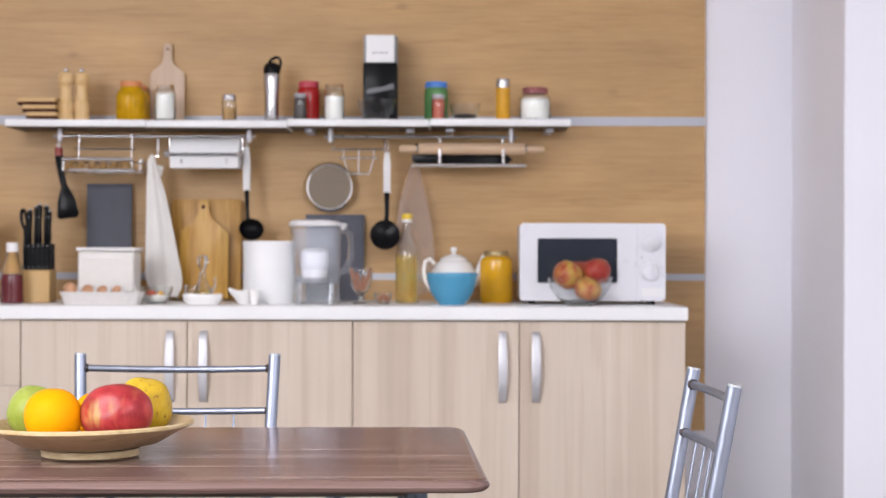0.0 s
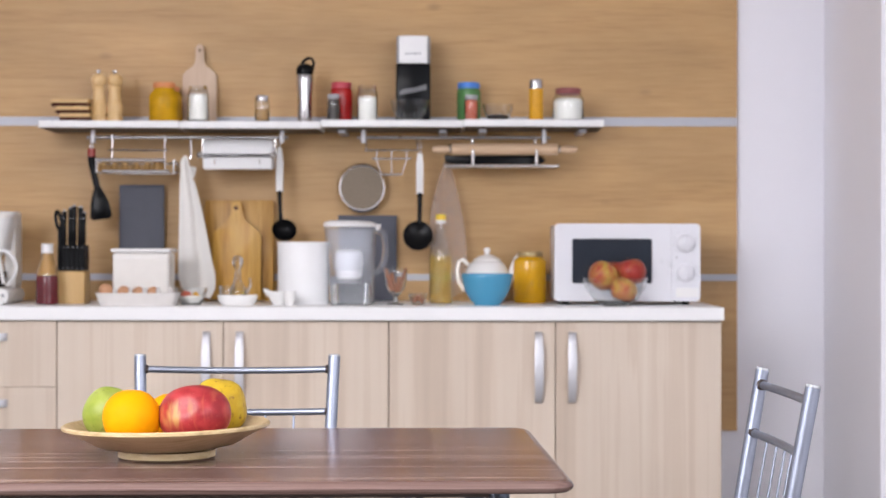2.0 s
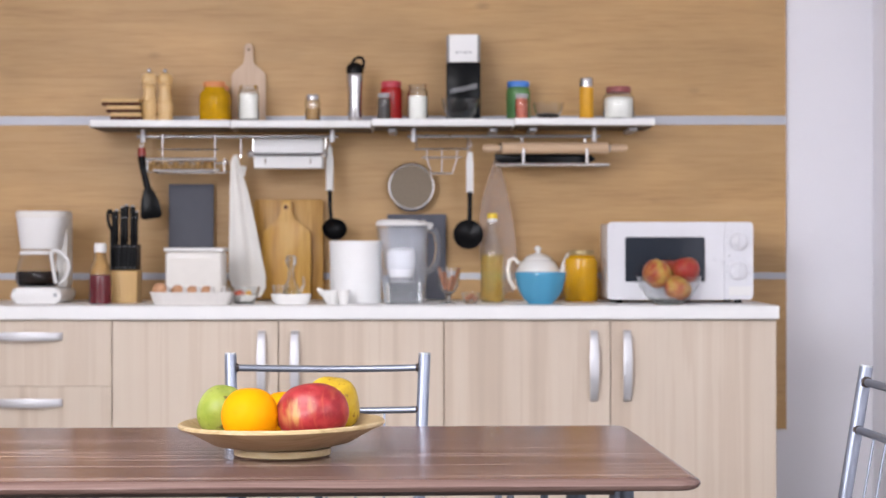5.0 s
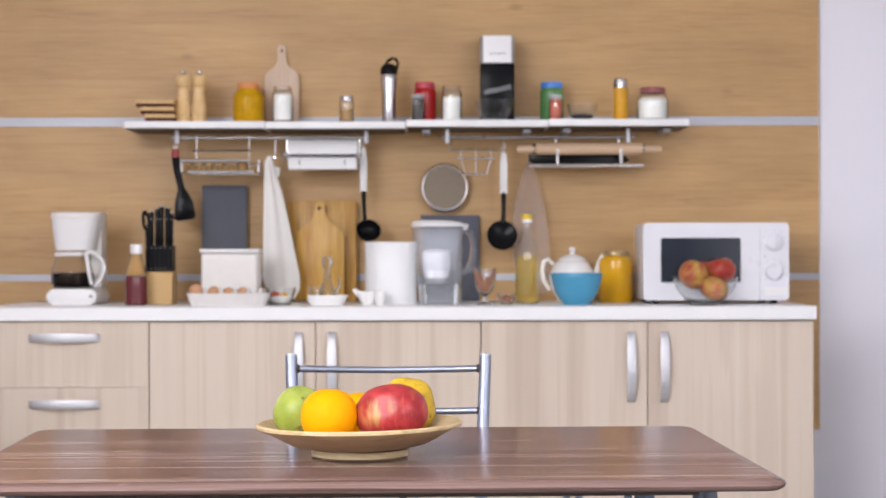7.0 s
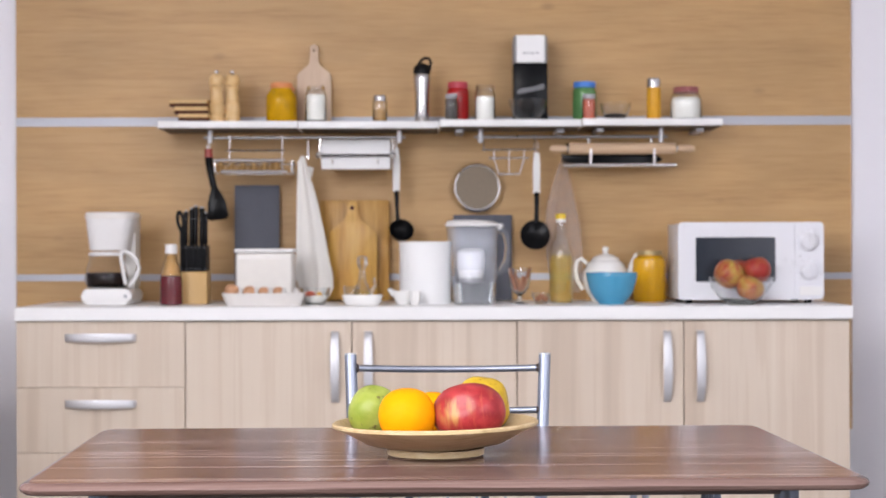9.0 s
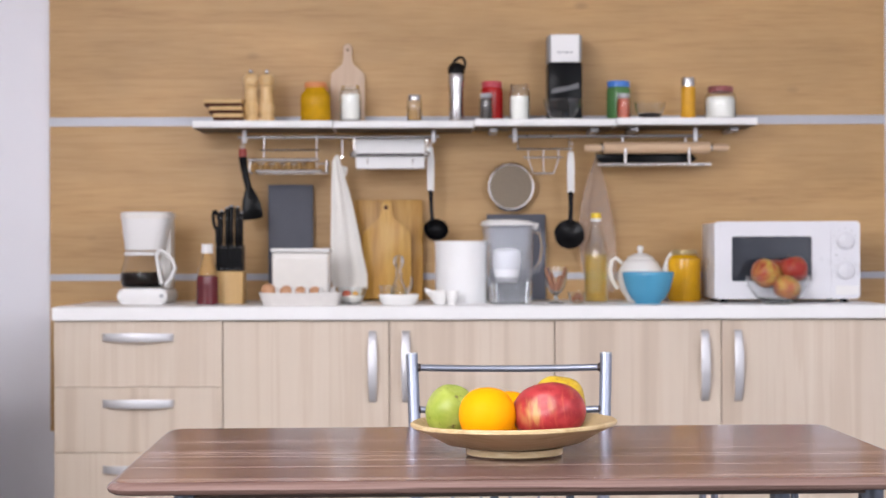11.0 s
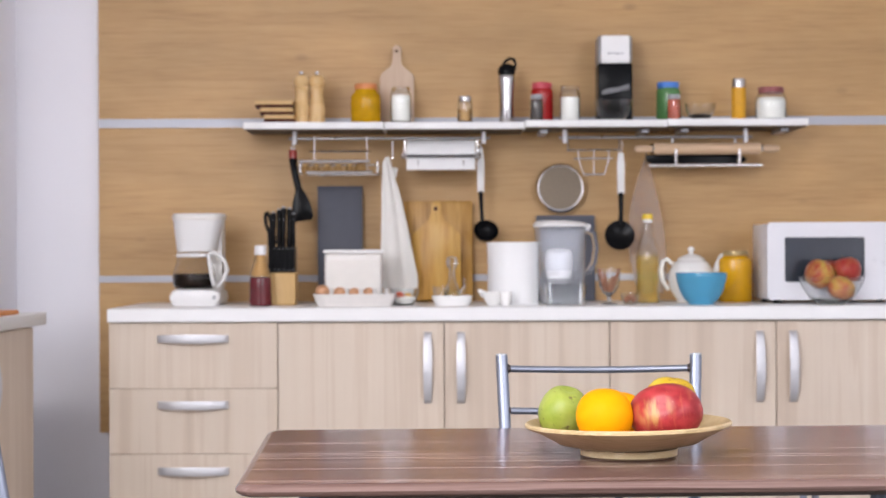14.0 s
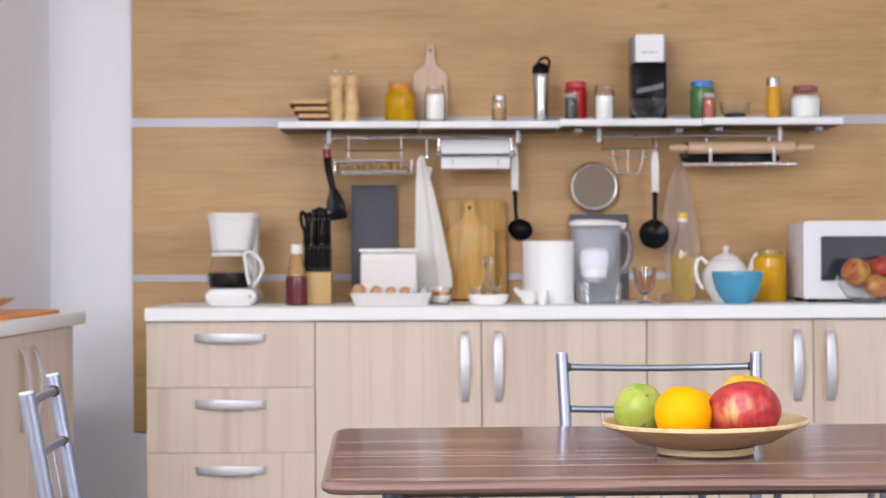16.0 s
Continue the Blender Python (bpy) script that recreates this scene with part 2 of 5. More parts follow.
for name, x0, x1 in (("wall_west", LEFT - 0.2, LEFT), ("wall_east", RIGHT, RIGHT + 0.2)):
    bm = bmesh.new()
    box(bm, x0, x1, FRONT, WIN_Y0, 0, TOP)
    box(bm, x0, x1, WIN_Y1, BACK, 0, TOP)
    box(bm, x0, x1, WIN_Y0, WIN_Y1, 0, WIN_Z0)
    box(bm, x0, x1, WIN_Y0, WIN_Y1, WIN_Z1, TOP)
    structure(name, bm, wall_paint, "white painted side wall with a window opening", "wall")
structure("wall_pier_west", abox(LEFT, PIER_L, PIER_Y, BACK, 0, TOP, bevel=0.004), wall_paint, "white painted wall pier beside the counter", "wall")
structure("wall_pier_east", abox(PIER_R, RIGHT, PIER_Y, BACK, 0, TOP, bevel=0.004), wall_paint, "white painted wall pier beside the counter", "wall")
# Out of view; dark grey so that glossy things reflect less light.
structure("wall_south", abox(LEFT - 0.2, RIGHT + 0.2, FRONT - 0.2, FRONT, 0, TOP), wall_grey, "unseen end wall, kept dark to dim reflections", "wall")

# wooden wall panel in three boards with metal strips between them
PX0, PX1 = -1.964, 0.897
for z0, z1 in ((0.43, 0.943), (0.966, 1.472), (1.503, 2.6)):
    structure("wall_panel", abox(PX0, PX1, BACK - 0.018, BACK - 0.001, z0, z1, bevel=0.001), panel_oak, "light oak veneer wall panel with horizontal grain", "wall panel")
for z0, z1 in ((0.943, 0.966), (1.472, 1.503)):
    bm = abox(PX0, PX1, BACK - 0.016, BACK - 0.001, z0, z1)
    box(bm, PX0, PX1, BACK - 0.022, BACK - 0.0165, z0 + 0.001, z0 + 0.007)
    box(bm, PX0, PX1, BACK - 0.022, BACK - 0.0165, z1 - 0.008, z1 - 0.001)
    mid = (z0 + z1) / 2
    box(bm, PX0, PX1, BACK - 0.019, BACK - 0.0165, mid - 0.0015, mid + 0.0015)
    structure("trim", bm, aluminium, "brushed aluminium profile strip between wall panels", "trim")

# ---- fitted counter ----
CX0, CX1, CY = -1.81, 0.746, 5.42
SEAMS = [-1.812, -1.293, -0.783, -0.276, 0.234, 0.744]
worktop = thing("worktop", ((CX0 + CX1) / 2, CY, 0.832), "white laminate worktop on pale wooden cabinets", "worktop")
ww = (CX1 - CX0) / 2 + 0.0035
part("slab", abox(-ww + 0.0015, ww - 0.0015, 0.0015, BACK - 0.024 - CY, 0, 0.042, bevel=0.003, seg=2), worktop_white, worktop)
part("edge_strip", abox(-ww + 0.001, ww - 0.001, 0, 0.0014, 0.002, 0.04, bevel=0.0005), shelf_white, worktop, "white front edge strip")


def bow_handle(length=0.218, width=0.0275, rise=0.028):
    """A wide arched strap handle along x, rising towards -y, feet at y = 0."""
    bm = bmesh.new()
    n, rings = 20, []
    for i in range(n + 1):
        u = i / n
        x = (u - 0.5) * length
        d = rise * math.sin(math.pi * u) ** 0.6 if 0 < u < 1 else 0
        w = width * (0.82 + 0.18 * math.sin(math.pi * u)) / 2
        t = 0.005
        rings.append([bm.verts.new((x, -d - t * k, z)) for k, z in ((0, -w), (0.75, -w), (1, -w * 0.7), (1, w * 0.7), (0.75, w), (0, w))])
    for a, b in zip(rings, rings[1:]):
        for k in range(6):
            bm.faces.new((a[k], a[(k + 1) % 6], b[(k + 1) % 6], b[k]))
    bm.faces.new(rings[0])
    bm.faces.new(rings[-1][::-1])
    return bm


HANDLE = mesh_of("handle", bow_handle(), handle_metal, 60)


def cabinet_carcass(x0, x1, parent):
    d = BACK - 0.03 - (CY + 0.04)
    part("body", abox(x0, x1, 0.0, d, 0.1, 0.83), carcass, parent)
    part("plinth", abox(x0, x1, 0.05, 0.07, 0, 0.099), plinth_dark, parent)


def drawer_cabinet(x0, x1):
    c = thing("drawer_cabinet", ((x0 + x1) / 2, CY + 0.04, 0), "pale ash-grained kitchen drawer unit with bowed metal handles", "cabinet")
    w = (x1 - x0) / 2
    cabinet_carcass(-w + 0.001, w - 0.001, c)
    for z0, z1, zh in ((0.628, 0.827, 0.781), (0.428, 0.625, 0.578), (0.228, 0.425, 0.376), (0.11, 0.225, None)):
        d = part("drawer_front", abox(-w + 0.0015, w - 0.0015, -0.02, -0.001, z0 + 0.0003, z1 + 0.0022, bevel=0.0008), cabinet_ash, c)
        if zh:
            h = part("handle", HANDLE, None, d, "brushed metal bow handle")
            h.matrix_basis = pose(-0.0, -0.02, zh, 0, 0, 0)


def door_cabinet(x0, xm, x1, group):
    c = thing("base_cabinet", (xm, CY + 0.04, 0), "pale ash-grained base cabinet with two doors and bowed handles", "cabinet", group)
    cabinet_carcass(x0 - xm + 0.001, x1 - xm - 0.001, c)
    for a, b, hx in ((x0 - xm, 0, -0.051), (0, x1 - xm, 0.051)):
        d = part("door", abox(a + 0.0015, b - 0.0015, -0.02, -0.001, 0.11, 0.827, bevel=0.0012), cabinet_ash, c)
        h = part("handle", HANDLE, None, d, "brushed metal bow handle")
        h.matrix_basis = pose(hx, -0.02, 0.689, 0, 90, 0)


drawer_cabinet(SEAMS[0], SEAMS[1])
door_cabinet(SEAMS[1], SEAMS[2], SEAMS[3], "base cabinets under the worktop")
door_cabinet(SEAMS[3], SEAMS[4], SEAMS[5], "base cabinets under the worktop")

# side counter along the west wall, a little askew
SIDE = pose(-1.968, 5.12, 0, 0, 0, -2.8)
side_top = new("side_worktop", mesh_of("side_worktop", abox(-0.72, 0.03, -1.95, 0.035, 0.838, 0.874, bevel=0.004, seg=2), worktop_white))
side_top.matrix_basis = SIDE
tagged(side_top, "white laminate worktop along the side wall", "worktop")


def side_cabinet(y0, y1):
    c = thing("side_cabinet", (0, 0, 0), "pale ash-grained cabinet along the side wall", "cabinet", "side cabinets")
    c.matrix_basis = SIDE @ pose(0, (y0 + y1) / 2, 0)
    w = (y1 - y0) / 2
    part("body", abox(-0.6, -0.021, -w + 0.001, w - 0.001, 0.1, 0.836), cabinet_ash, c)
    part("plinth", abox(-0.08, -0.06, -w, w, 0, 0.099), plinth_dark, c)
    for a, b, s in ((-w, 0, -1), (0, w, 1)):
        d = part("door", abox(-0.02, 0, a + 0.0015, b - 0.0015, 0.11, 0.832, bevel=0.0012), cabinet_ash, c)
        h = part("handle", HANDLE, None, d, "brushed metal bow handle")
        h.matrix_basis = pose(0, s * 0.055, 0.69, 0, 0, 90) @ pose(0, 0, 0, 0, 90, 0)


side_cabinet(-0.95, 0.0)
side_cabinet(-1.9, -0.95)

# ---- dining table ----
TX0, TX1, TY0, TY1, TZ = -1.068, 0.051, 2.297, 3.02, 0.746
table = thing("dining_table", ((TX0 + TX1) / 2, (TY0 + TY1) / 2, 0), "brown striped walnut-look dining table with metal legs", "table", "", 2.2)
tw, td = (TX1 - TX0) / 2, (TY1 - TY0) / 2
top_outline = rounded(-tw + 0.013, tw - 0.013, -td + 0.013, td - 0.013, 0.024, 8)
part("tabletop", moved(slab([(x, z) for x, z in top_outline], -0.01, 0.0006), pose(0, 0, TZ, 90, 0, 0)), table_walnut, table)
rim = bmesh.new()
rings = []
for off, z in ((0.016, TZ + 0.0003), (0.008, TZ - 0.0006), (0.0025, TZ - 0.0035), (0, TZ - 0.008), (0.0022, TZ - 0.0125), (0.008, TZ - 0.0158), (0.02, TZ - 0.0164)):
    rings.append([rim.verts.new((x, y, z)) for x, y in rounded(-tw + off, tw - off, -td + off, td - off, 0.037 - off, 8)])
for a, b in zip(rings, rings[1:]):
    for i in range(len(a)):
        rim.faces.new((a[i], a[(i + 1) % len(a)], b[(i + 1) % len(b)], b[i]))
rim.faces.new(rings[-1])
part("edge_band", rim, edge_band, table, "rounded reddish-brown edge")
for sx in (-1, 1):
    for sy in (-1, 1):
        part("leg", tube([(sx * (tw - 0.098), sy * (td - 0.09), 0), (sx * (tw - 0.098), sy * (td - 0.09), TZ - 0.0165)], 0.017, 16), leg_metal, table)
part("apron", abox(-tw + 0.11, tw - 0.11, -td + 0.075, -td + 0.09, TZ - 0.0295, TZ - 0.0168), dark_frame, table, "dark metal frame bar")
part("apron", abox(-tw + 0.11, tw - 0.11, td - 0.09, td - 0.075, TZ - 0.0295, TZ - 0.0168), dark_frame, table, "dark metal frame bar")
for x in (-0.352, -0.332, 0.332, 0.352):
    part("brace", tube([(x, td - 0.09, TZ - 0.017), (x, td - 0.09, 0.3)], 0.006, 10), chair_metal, table, "thin metal support rod")
for x in (-0.356, -0.05, 0.052, 0.356):
    part("brace", tube([(x, -td + 0.085, TZ - 0.0225), (x, -td + 0.085, 0.3)], 0.0055, 10), leg_metal, table, "thin dark support rod")
part("stretcher", tube([(-tw + 0.098, -td + 0.085, 0.3), (tw - 0.098, -td + 0.085, 0.3)], 0.01, 10), leg_metal, table)
part("stretcher", tube([(-tw + 0.098, td - 0.09, 0.3), (tw - 0.098, td - 0.09, 0.3)], 0.01, 10), chair_metal, table)


# ---- chairs ----
def chair(at, rz, h=0.852):
    """Seat faces -y; the back stands at y = 0, leaning back at its top."""
    c = thing("dining_chair", at, "silver tubular metal dining chair with a rod back", "chair", "chairs round the table", rz)
    w, r = 0.181, 0.0112
    lean = math.tan(radians(10))

    def back(z):
        return lean * (z - 0.852)

    for s in (-1, 1):
        pts = [(s * (w + 0.0), -0.06, 0), (s * (w - 0.016), back(0.42), 0.42), (s * (w - 0.006), back(0.7), 0.7), (s * w, back(h), h)]
        leg = part("back_post", tube(pts, r, 16), chair_metal, c)
        part("cap", tube([(s * w, back(h), h), (s * w, back(h) + 0.0006, h + 0.0035)], r * 0.96, 16), cap_plastic, leg, "grey plastic end cap")
        part("front_leg", tube([(s * (w - 0.01), -0.47, 0), (s * (w - 0.016), -0.44, 0.435)], r, 14), chair_metal, c)
        part("seat_rail", tube([(s * (w - 0.016), -0.44, 0.43), (s * (w - 0.016), -0.06, 0.43)], r * 0.9, 10), chair_metal, c)
    for z, rr in ((h - 0.023, 0.0065), (h - 0.1, 0.0065), (0.5, 0.0065)):
        pts = [((i / 6 - 1) * w * 0.985, back(z) + 0.018 * (1 - (i / 6 - 1) ** 2), z - 0.004 * (1 - (i / 6 - 1) ** 2)) for i in range(13)]
        rail = part("cross_rail", tube(pts, rr, 10), chair_metal, c)
        for k, n in ((0, 1), (12, 11)):
            a, b = Vector(pts[k]), Vector(pts[n])
            d = (b - a).normalized()
            part("end_socket", tube([a + d * 0.008, a + d * 0.013], [0.0098, 0.0072], 10), dark_frame, rail, "dark weld at the post")
    for i in range(-2, 3):
        x = i * 0.053
        b = 0.018 * (1 - (x / w) ** 2)
        part("rod", tube([(x, back(0.5) + b, 0.5), (x, back(h - 0.1) + b, h - 0.1)], 0.0021, 8), chair_metal, c)
    seat = abox(-w + 0.0, w - 0.0, -0.46, -0.07, 0.44, 0.475, bevel=0.014, seg=3)
    part("seat", seat, seat_vinyl, c, "dark padded seat")


chair((-0.494, 3.31, 0), 0, 0.85)
chair((0.4075, 2.686, 0), -89, 0.856)
chair((-1.482, 2.585, 0), 97, 0.853)

# ---- fruit plate ----
PLX, PLY = -0.513, 2.588
plate = thing("fruit_plate", (PLX, PLY, TZ), "round pale wooden plate on the table holding fruit", "plate")
part("bowl", moved(lathe([(0, 0.0125), (0.06, 0.0125), (0.1, 0.02), (0.13, 0.0365), (0.147, 0.0435), (0.1505, 0.046), (0.1505, 0.0495), (0.1475, 0.0515), (0.1415, 0.0505), (0.125, 0.038), (0.095, 0.027), (0.05, 0.022), (0, 0.022)], 64), pose(0, 0, 0, 0, -0.9, 0)), bamboo, plate)
part("foot", lathe([(0, 0.0), (0.063, 0.0), (0.067, 0.0022), (0.0705, 0.0036), (0.071, 0.013), (0, 0.013)], 48), bamboo, plate)

# ---- materials of the small things ----
clear_glass = glass("clear_glass", (0.92, 0.935, 0.94))
oil_glass = mat("oil_yellow", (0.86, 0.68, 0.18), 0.08, var=0.05, Transmission_Weight=0.9, IOR=1.25)
grey_plastic = mat("clear_grey_plastic", (0.92, 0.93, 0.96), 0.06, var=0.03, rough_var=0.03, Transmission_Weight=0.925, IOR=1.12)
dark_chrome = mat("dark_chrome", (0.16, 0.16, 0.17), 0.2, 1.0, var=0.05, scale=30)
white_plastic = mat("white_plastic", (0.84, 0.83, 0.82), 0.38, var=0.02, scale=20)
warm_plastic = mat("warm_white_plastic", (0.82, 0.79, 0.75), 0.4, var=0.03, scale=20)
enamel = mat("white_enamel", (0.77, 0.77, 0.81), 0.3, var=0.02, scale=12)
porcelain = mat("porcelain", (0.9, 0.89, 0.87), 0.14, var=0.02, scale=20, rough_var=0.04)
black_plastic = mat("black_plastic", (0.006, 0.006, 0.007), 0.24, var=0.2, scale=40, rough_var=0.05, Specular_IOR_Level=0.12)
oven_glass = mat("oven_glass", (0.03, 0.037, 0.05), 0.06, var=0.2, scale=6, rough_var=0.02)
slate = mat("slate", (0.085, 0.09, 0.115), 0.6, var=0.16, scale=22, bump=0.3, bump_scale=90)
steel = mat("brushed_steel", (0.55, 0.54, 0.54), 0.24, 1.0, var=0.08, scale=12, stretch=(30, 30, 1))
mesh_taupe = mat("sieve_mesh", (0.235, 0.185, 0.13), 0.6, 0.0, var=0.15, scale=120, bump=0.3, bump_scale=600)
linen = mat("linen", (0.86, 0.835, 0.79), 0.85, var=0.05, scale=14, bump=0.35, bump_scale=500)
paper = mat("paper", (0.86, 0.86, 0.86), 0.85, var=0.03, scale=30, bump=0.2, bump_scale=220)
flour = mat("flour", (0.85, 0.82, 0.77), 0.9, var=0.05, scale=30, bump=0.3, bump_scale=120)
salt = mat("salt", (0.76, 0.74, 0.69), 0.85, var=0.05, scale=60, bump=0.3, bump_scale=300)
pulp = mat("paper_pulp", (0.7, 0.67, 0.64), 0.9, var=0.08, scale=50, bump=0.5, bump_scale=180)
eggshell = mat("brown_eggshell", (0.62, 0.33, 0.18), 0.5, var=0.1, scale=30, bump=0.1, bump_scale=300)
coffee = mat("coffee", (0.008, 0.004, 0.003), 0.2, var=0.2, scale=10, rough_var=0.03, Specular_IOR_Level=0.08)
ketchup = mat("ketchup", (0.13, 0.016, 0.022), 0.16, var=0.35, scale=22)
mustard = mat("mustard_preserve", (0.74, 0.385, 0.003), 0.14, var=0.14, scale=18)
honey = mat("honey", (0.66, 0.36, 0.004), 0.08, var=0.4, scale=30, Transmission_Weight=0.12, IOR=1.3)
orange_lid = mat("orange_lid", (0.72, 0.27, 0.1), 0.4, var=0.06)
red_paste = mat("red_paste", (0.42, 0.014, 0.014), 0.2, var=0.25, scale=25)
red_lid = mat("red_lid", (0.55, 0.06, 0.09), 0.35, var=0.1, scale=30)
green_brine = mat("green_preserve", (0.1, 0.25, 0.085), 0.2, var=0.25, scale=25)
blue_lid = mat("blue_lid", (0.08, 0.26, 0.75), 0.35, var=0.06)
paprika = mat("paprika", (0.42, 0.085, 0.04), 0.6, var=0.2, scale=50)
turmeric = mat("turmeric", (0.72, 0.36, 0.015), 0.5, var=0.15, scale=50)
peppercorn = mat("peppercorn", (0.035, 0.028, 0.025), 0.6, var=0.4, scale=120, bump=0.8, bump_scale=250)
brown_spice = mat("brown_spice", (0.36, 0.2, 0.06), 0.6, var=0.25, scale=60, bump=0.3, bump_scale=200)
cinnamon = mat("cinnamon", (0.3, 0.11, 0.045), 0.7, var=0.25, scale=60, bump=0.4, bump_scale=200)
blue_ceramic = mat("blue_ceramic", (0.07, 0.32, 0.51), 0.2, var=0.05, scale=14, rough_var=0.05)
red_wood = mat("red_lacquer", (0.3, 0.03, 0.02), 0.35, var=0.2, scale=30)
orange_board = mat("orange_plastic", (0.78, 0.28, 0.05), 0.45, var=0.06, scale=20)
leaf_green = mat("leaf_green", (0.06, 0.14, 0.03), 0.5, var=0.3, scale=40)
yellow_cap = mat("yellow_cap", (0.82, 0.58, 0.03), 0.35)
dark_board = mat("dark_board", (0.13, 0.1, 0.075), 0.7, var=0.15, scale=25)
# Chrome toned down for the shade beneath the shelf.
rail_metal = mat("rail_metal", (0.4, 0.4, 0.41), 0.3, 1.0, var=0.05, scale=30)
label_white = mat("label_white", (0.92, 0.92, 0.92), 0.5, var=0.02)
gold_lid = mat("gold_lid", (0.6, 0.47, 0.25), 0.35, 0.8, var=0.08)
stripe_grey = mat("stripe_grey", (0.16, 0.16, 0.17), 0.35, var=0.1)
grey_body = mat("grey_body", (0.3, 0.3, 0.31), 0.4, var=0.05)
print_grey = mat("print_grey", (0.5, 0.5, 0.52), 0.5, var=0.05)
dark_wrap = mat("dark_packaging", (0.006, 0.0065, 0.008), 0.25, var=0.2, scale=10, Specular_IOR_Level=0.1)
dark_wood = mat("dark_wood", (0.085, 0.028, 0.016), 0.6, var=0.2, scale=30, Specular_IOR_Level=0.15)
red_check = mat("red_white_lid", (0.3, 0.09, 0.09), 0.5, var=0.85, scale=85)
board_maple = wood("board_maple", [(0.3, (0.58, 0.42, 0.29)), (0.5, (0.66, 0.5, 0.36)), (0.7, (0.7, 0.55, 0.41))], (20, 6, 0.8), 1.0, 0.5, 0.3)
board_bamboo = wood("board_bamboo", [(0.36, (0.42, 0.2, 0.024)), (0.46, (0.56, 0.295, 0.046)), (0.56, (0.63, 0.365, 0.072)), (0.66, (0.48, 0.24, 0.032))], (26, 8, 1.2), 1.2, 0.4, 0.3)
board_dark = wood("board_dark", [(0.36, (0.36, 0.17, 0.026)), (0.46, (0.48, 0.25, 0.045)), (0.56, (0.55, 0.31, 0.07)), (0.66, (0.41, 0.2, 0.032))], (26, 8, 1.2), 1.2, 0.4, 0.3)
mill_wood = wood("mill_wood", [(0.36, (0.62, 0.38, 0.14)), (0.5, (0.74, 0.5, 0.23)), (0.64, (0.78, 0.56, 0.3))], (24, 24, 1.5), 1.0, 0.32, 0.3)
block_wood = wood("block_wood", [(0.3, (0.54, 0.32, 0.1)), (0.5, (0.63, 0.4, 0.15)), (0.7, (0.67, 0.45, 0.2))], (18, 18, 1.2), 1.0, 0.42, 0.3)
pin_wood = wood("pin_wood", [(0.3, (0.55, 0.36, 0.22)), (0.5, (0.64, 0.45, 0.29)), (0.7, (0.68, 0.5, 0.34))], (1.2, 22, 22), 1.0, 0.45, 0.3)


def fruit_skin(name, stops, scale, stretch, spots=0.0, spot_colour=(0.1, 0.06, 0.02), rough=0.3, bump=0.1, bump_scale=200):
    """Mottled skin by a colour ramp over noise, with dark specks."""
    m = wood(name, stops, stretch, scale, rough, 0.15, bump, False)
    nt = m.node_tree
    b = nt.nodes["Principled BSDF"]
    tc = nt.nodes.new("ShaderNodeTexCoord")
    bump_noise = nt.nodes.new("ShaderNodeTexNoise")
    bump_noise.inputs["Scale"].default_value = bump_scale
    nt.links.new(tc.outputs["Object"], bump_noise.inputs["Vector"])
    bn = next(n for n in nt.nodes if n.bl_idname == "ShaderNodeBump")
    nt.links.new(bump_noise.outputs[0], bn.inputs["Height"])
    b.inputs["Specular IOR Level"].default_value = 0.05 if "orange" in name else 0.28
    if spots:
        v = nt.nodes.new("ShaderNodeTexNoise")
        v.inputs["Scale"].default_value, v.inputs["Detail"].default_value = 95, 3
        nt.links.new(tc.outputs["Object"], v.inputs["Vector"])
        r = nt.nodes.new("ShaderNodeMapRange")
        r.inputs[1].default_value, r.inputs[2].default_value = 0.7 - spots, 0.78 - spots
        nt.links.new(v.outputs[0], r.inputs[0])
        mix = nt.nodes.new("ShaderNodeMix")
        mix.data_type = "RGBA"
        mix.inputs[7].default_value = (*spot_colour, 1)
        old = b.inputs["Base Color"].links[0].from_socket
        nt.links.new(r.outputs[0], mix.inputs[0])
        nt.links.new(old, mix.inputs[6])
        nt.links.new(mix.outputs[2], b.inputs["Base Color"])
    return m




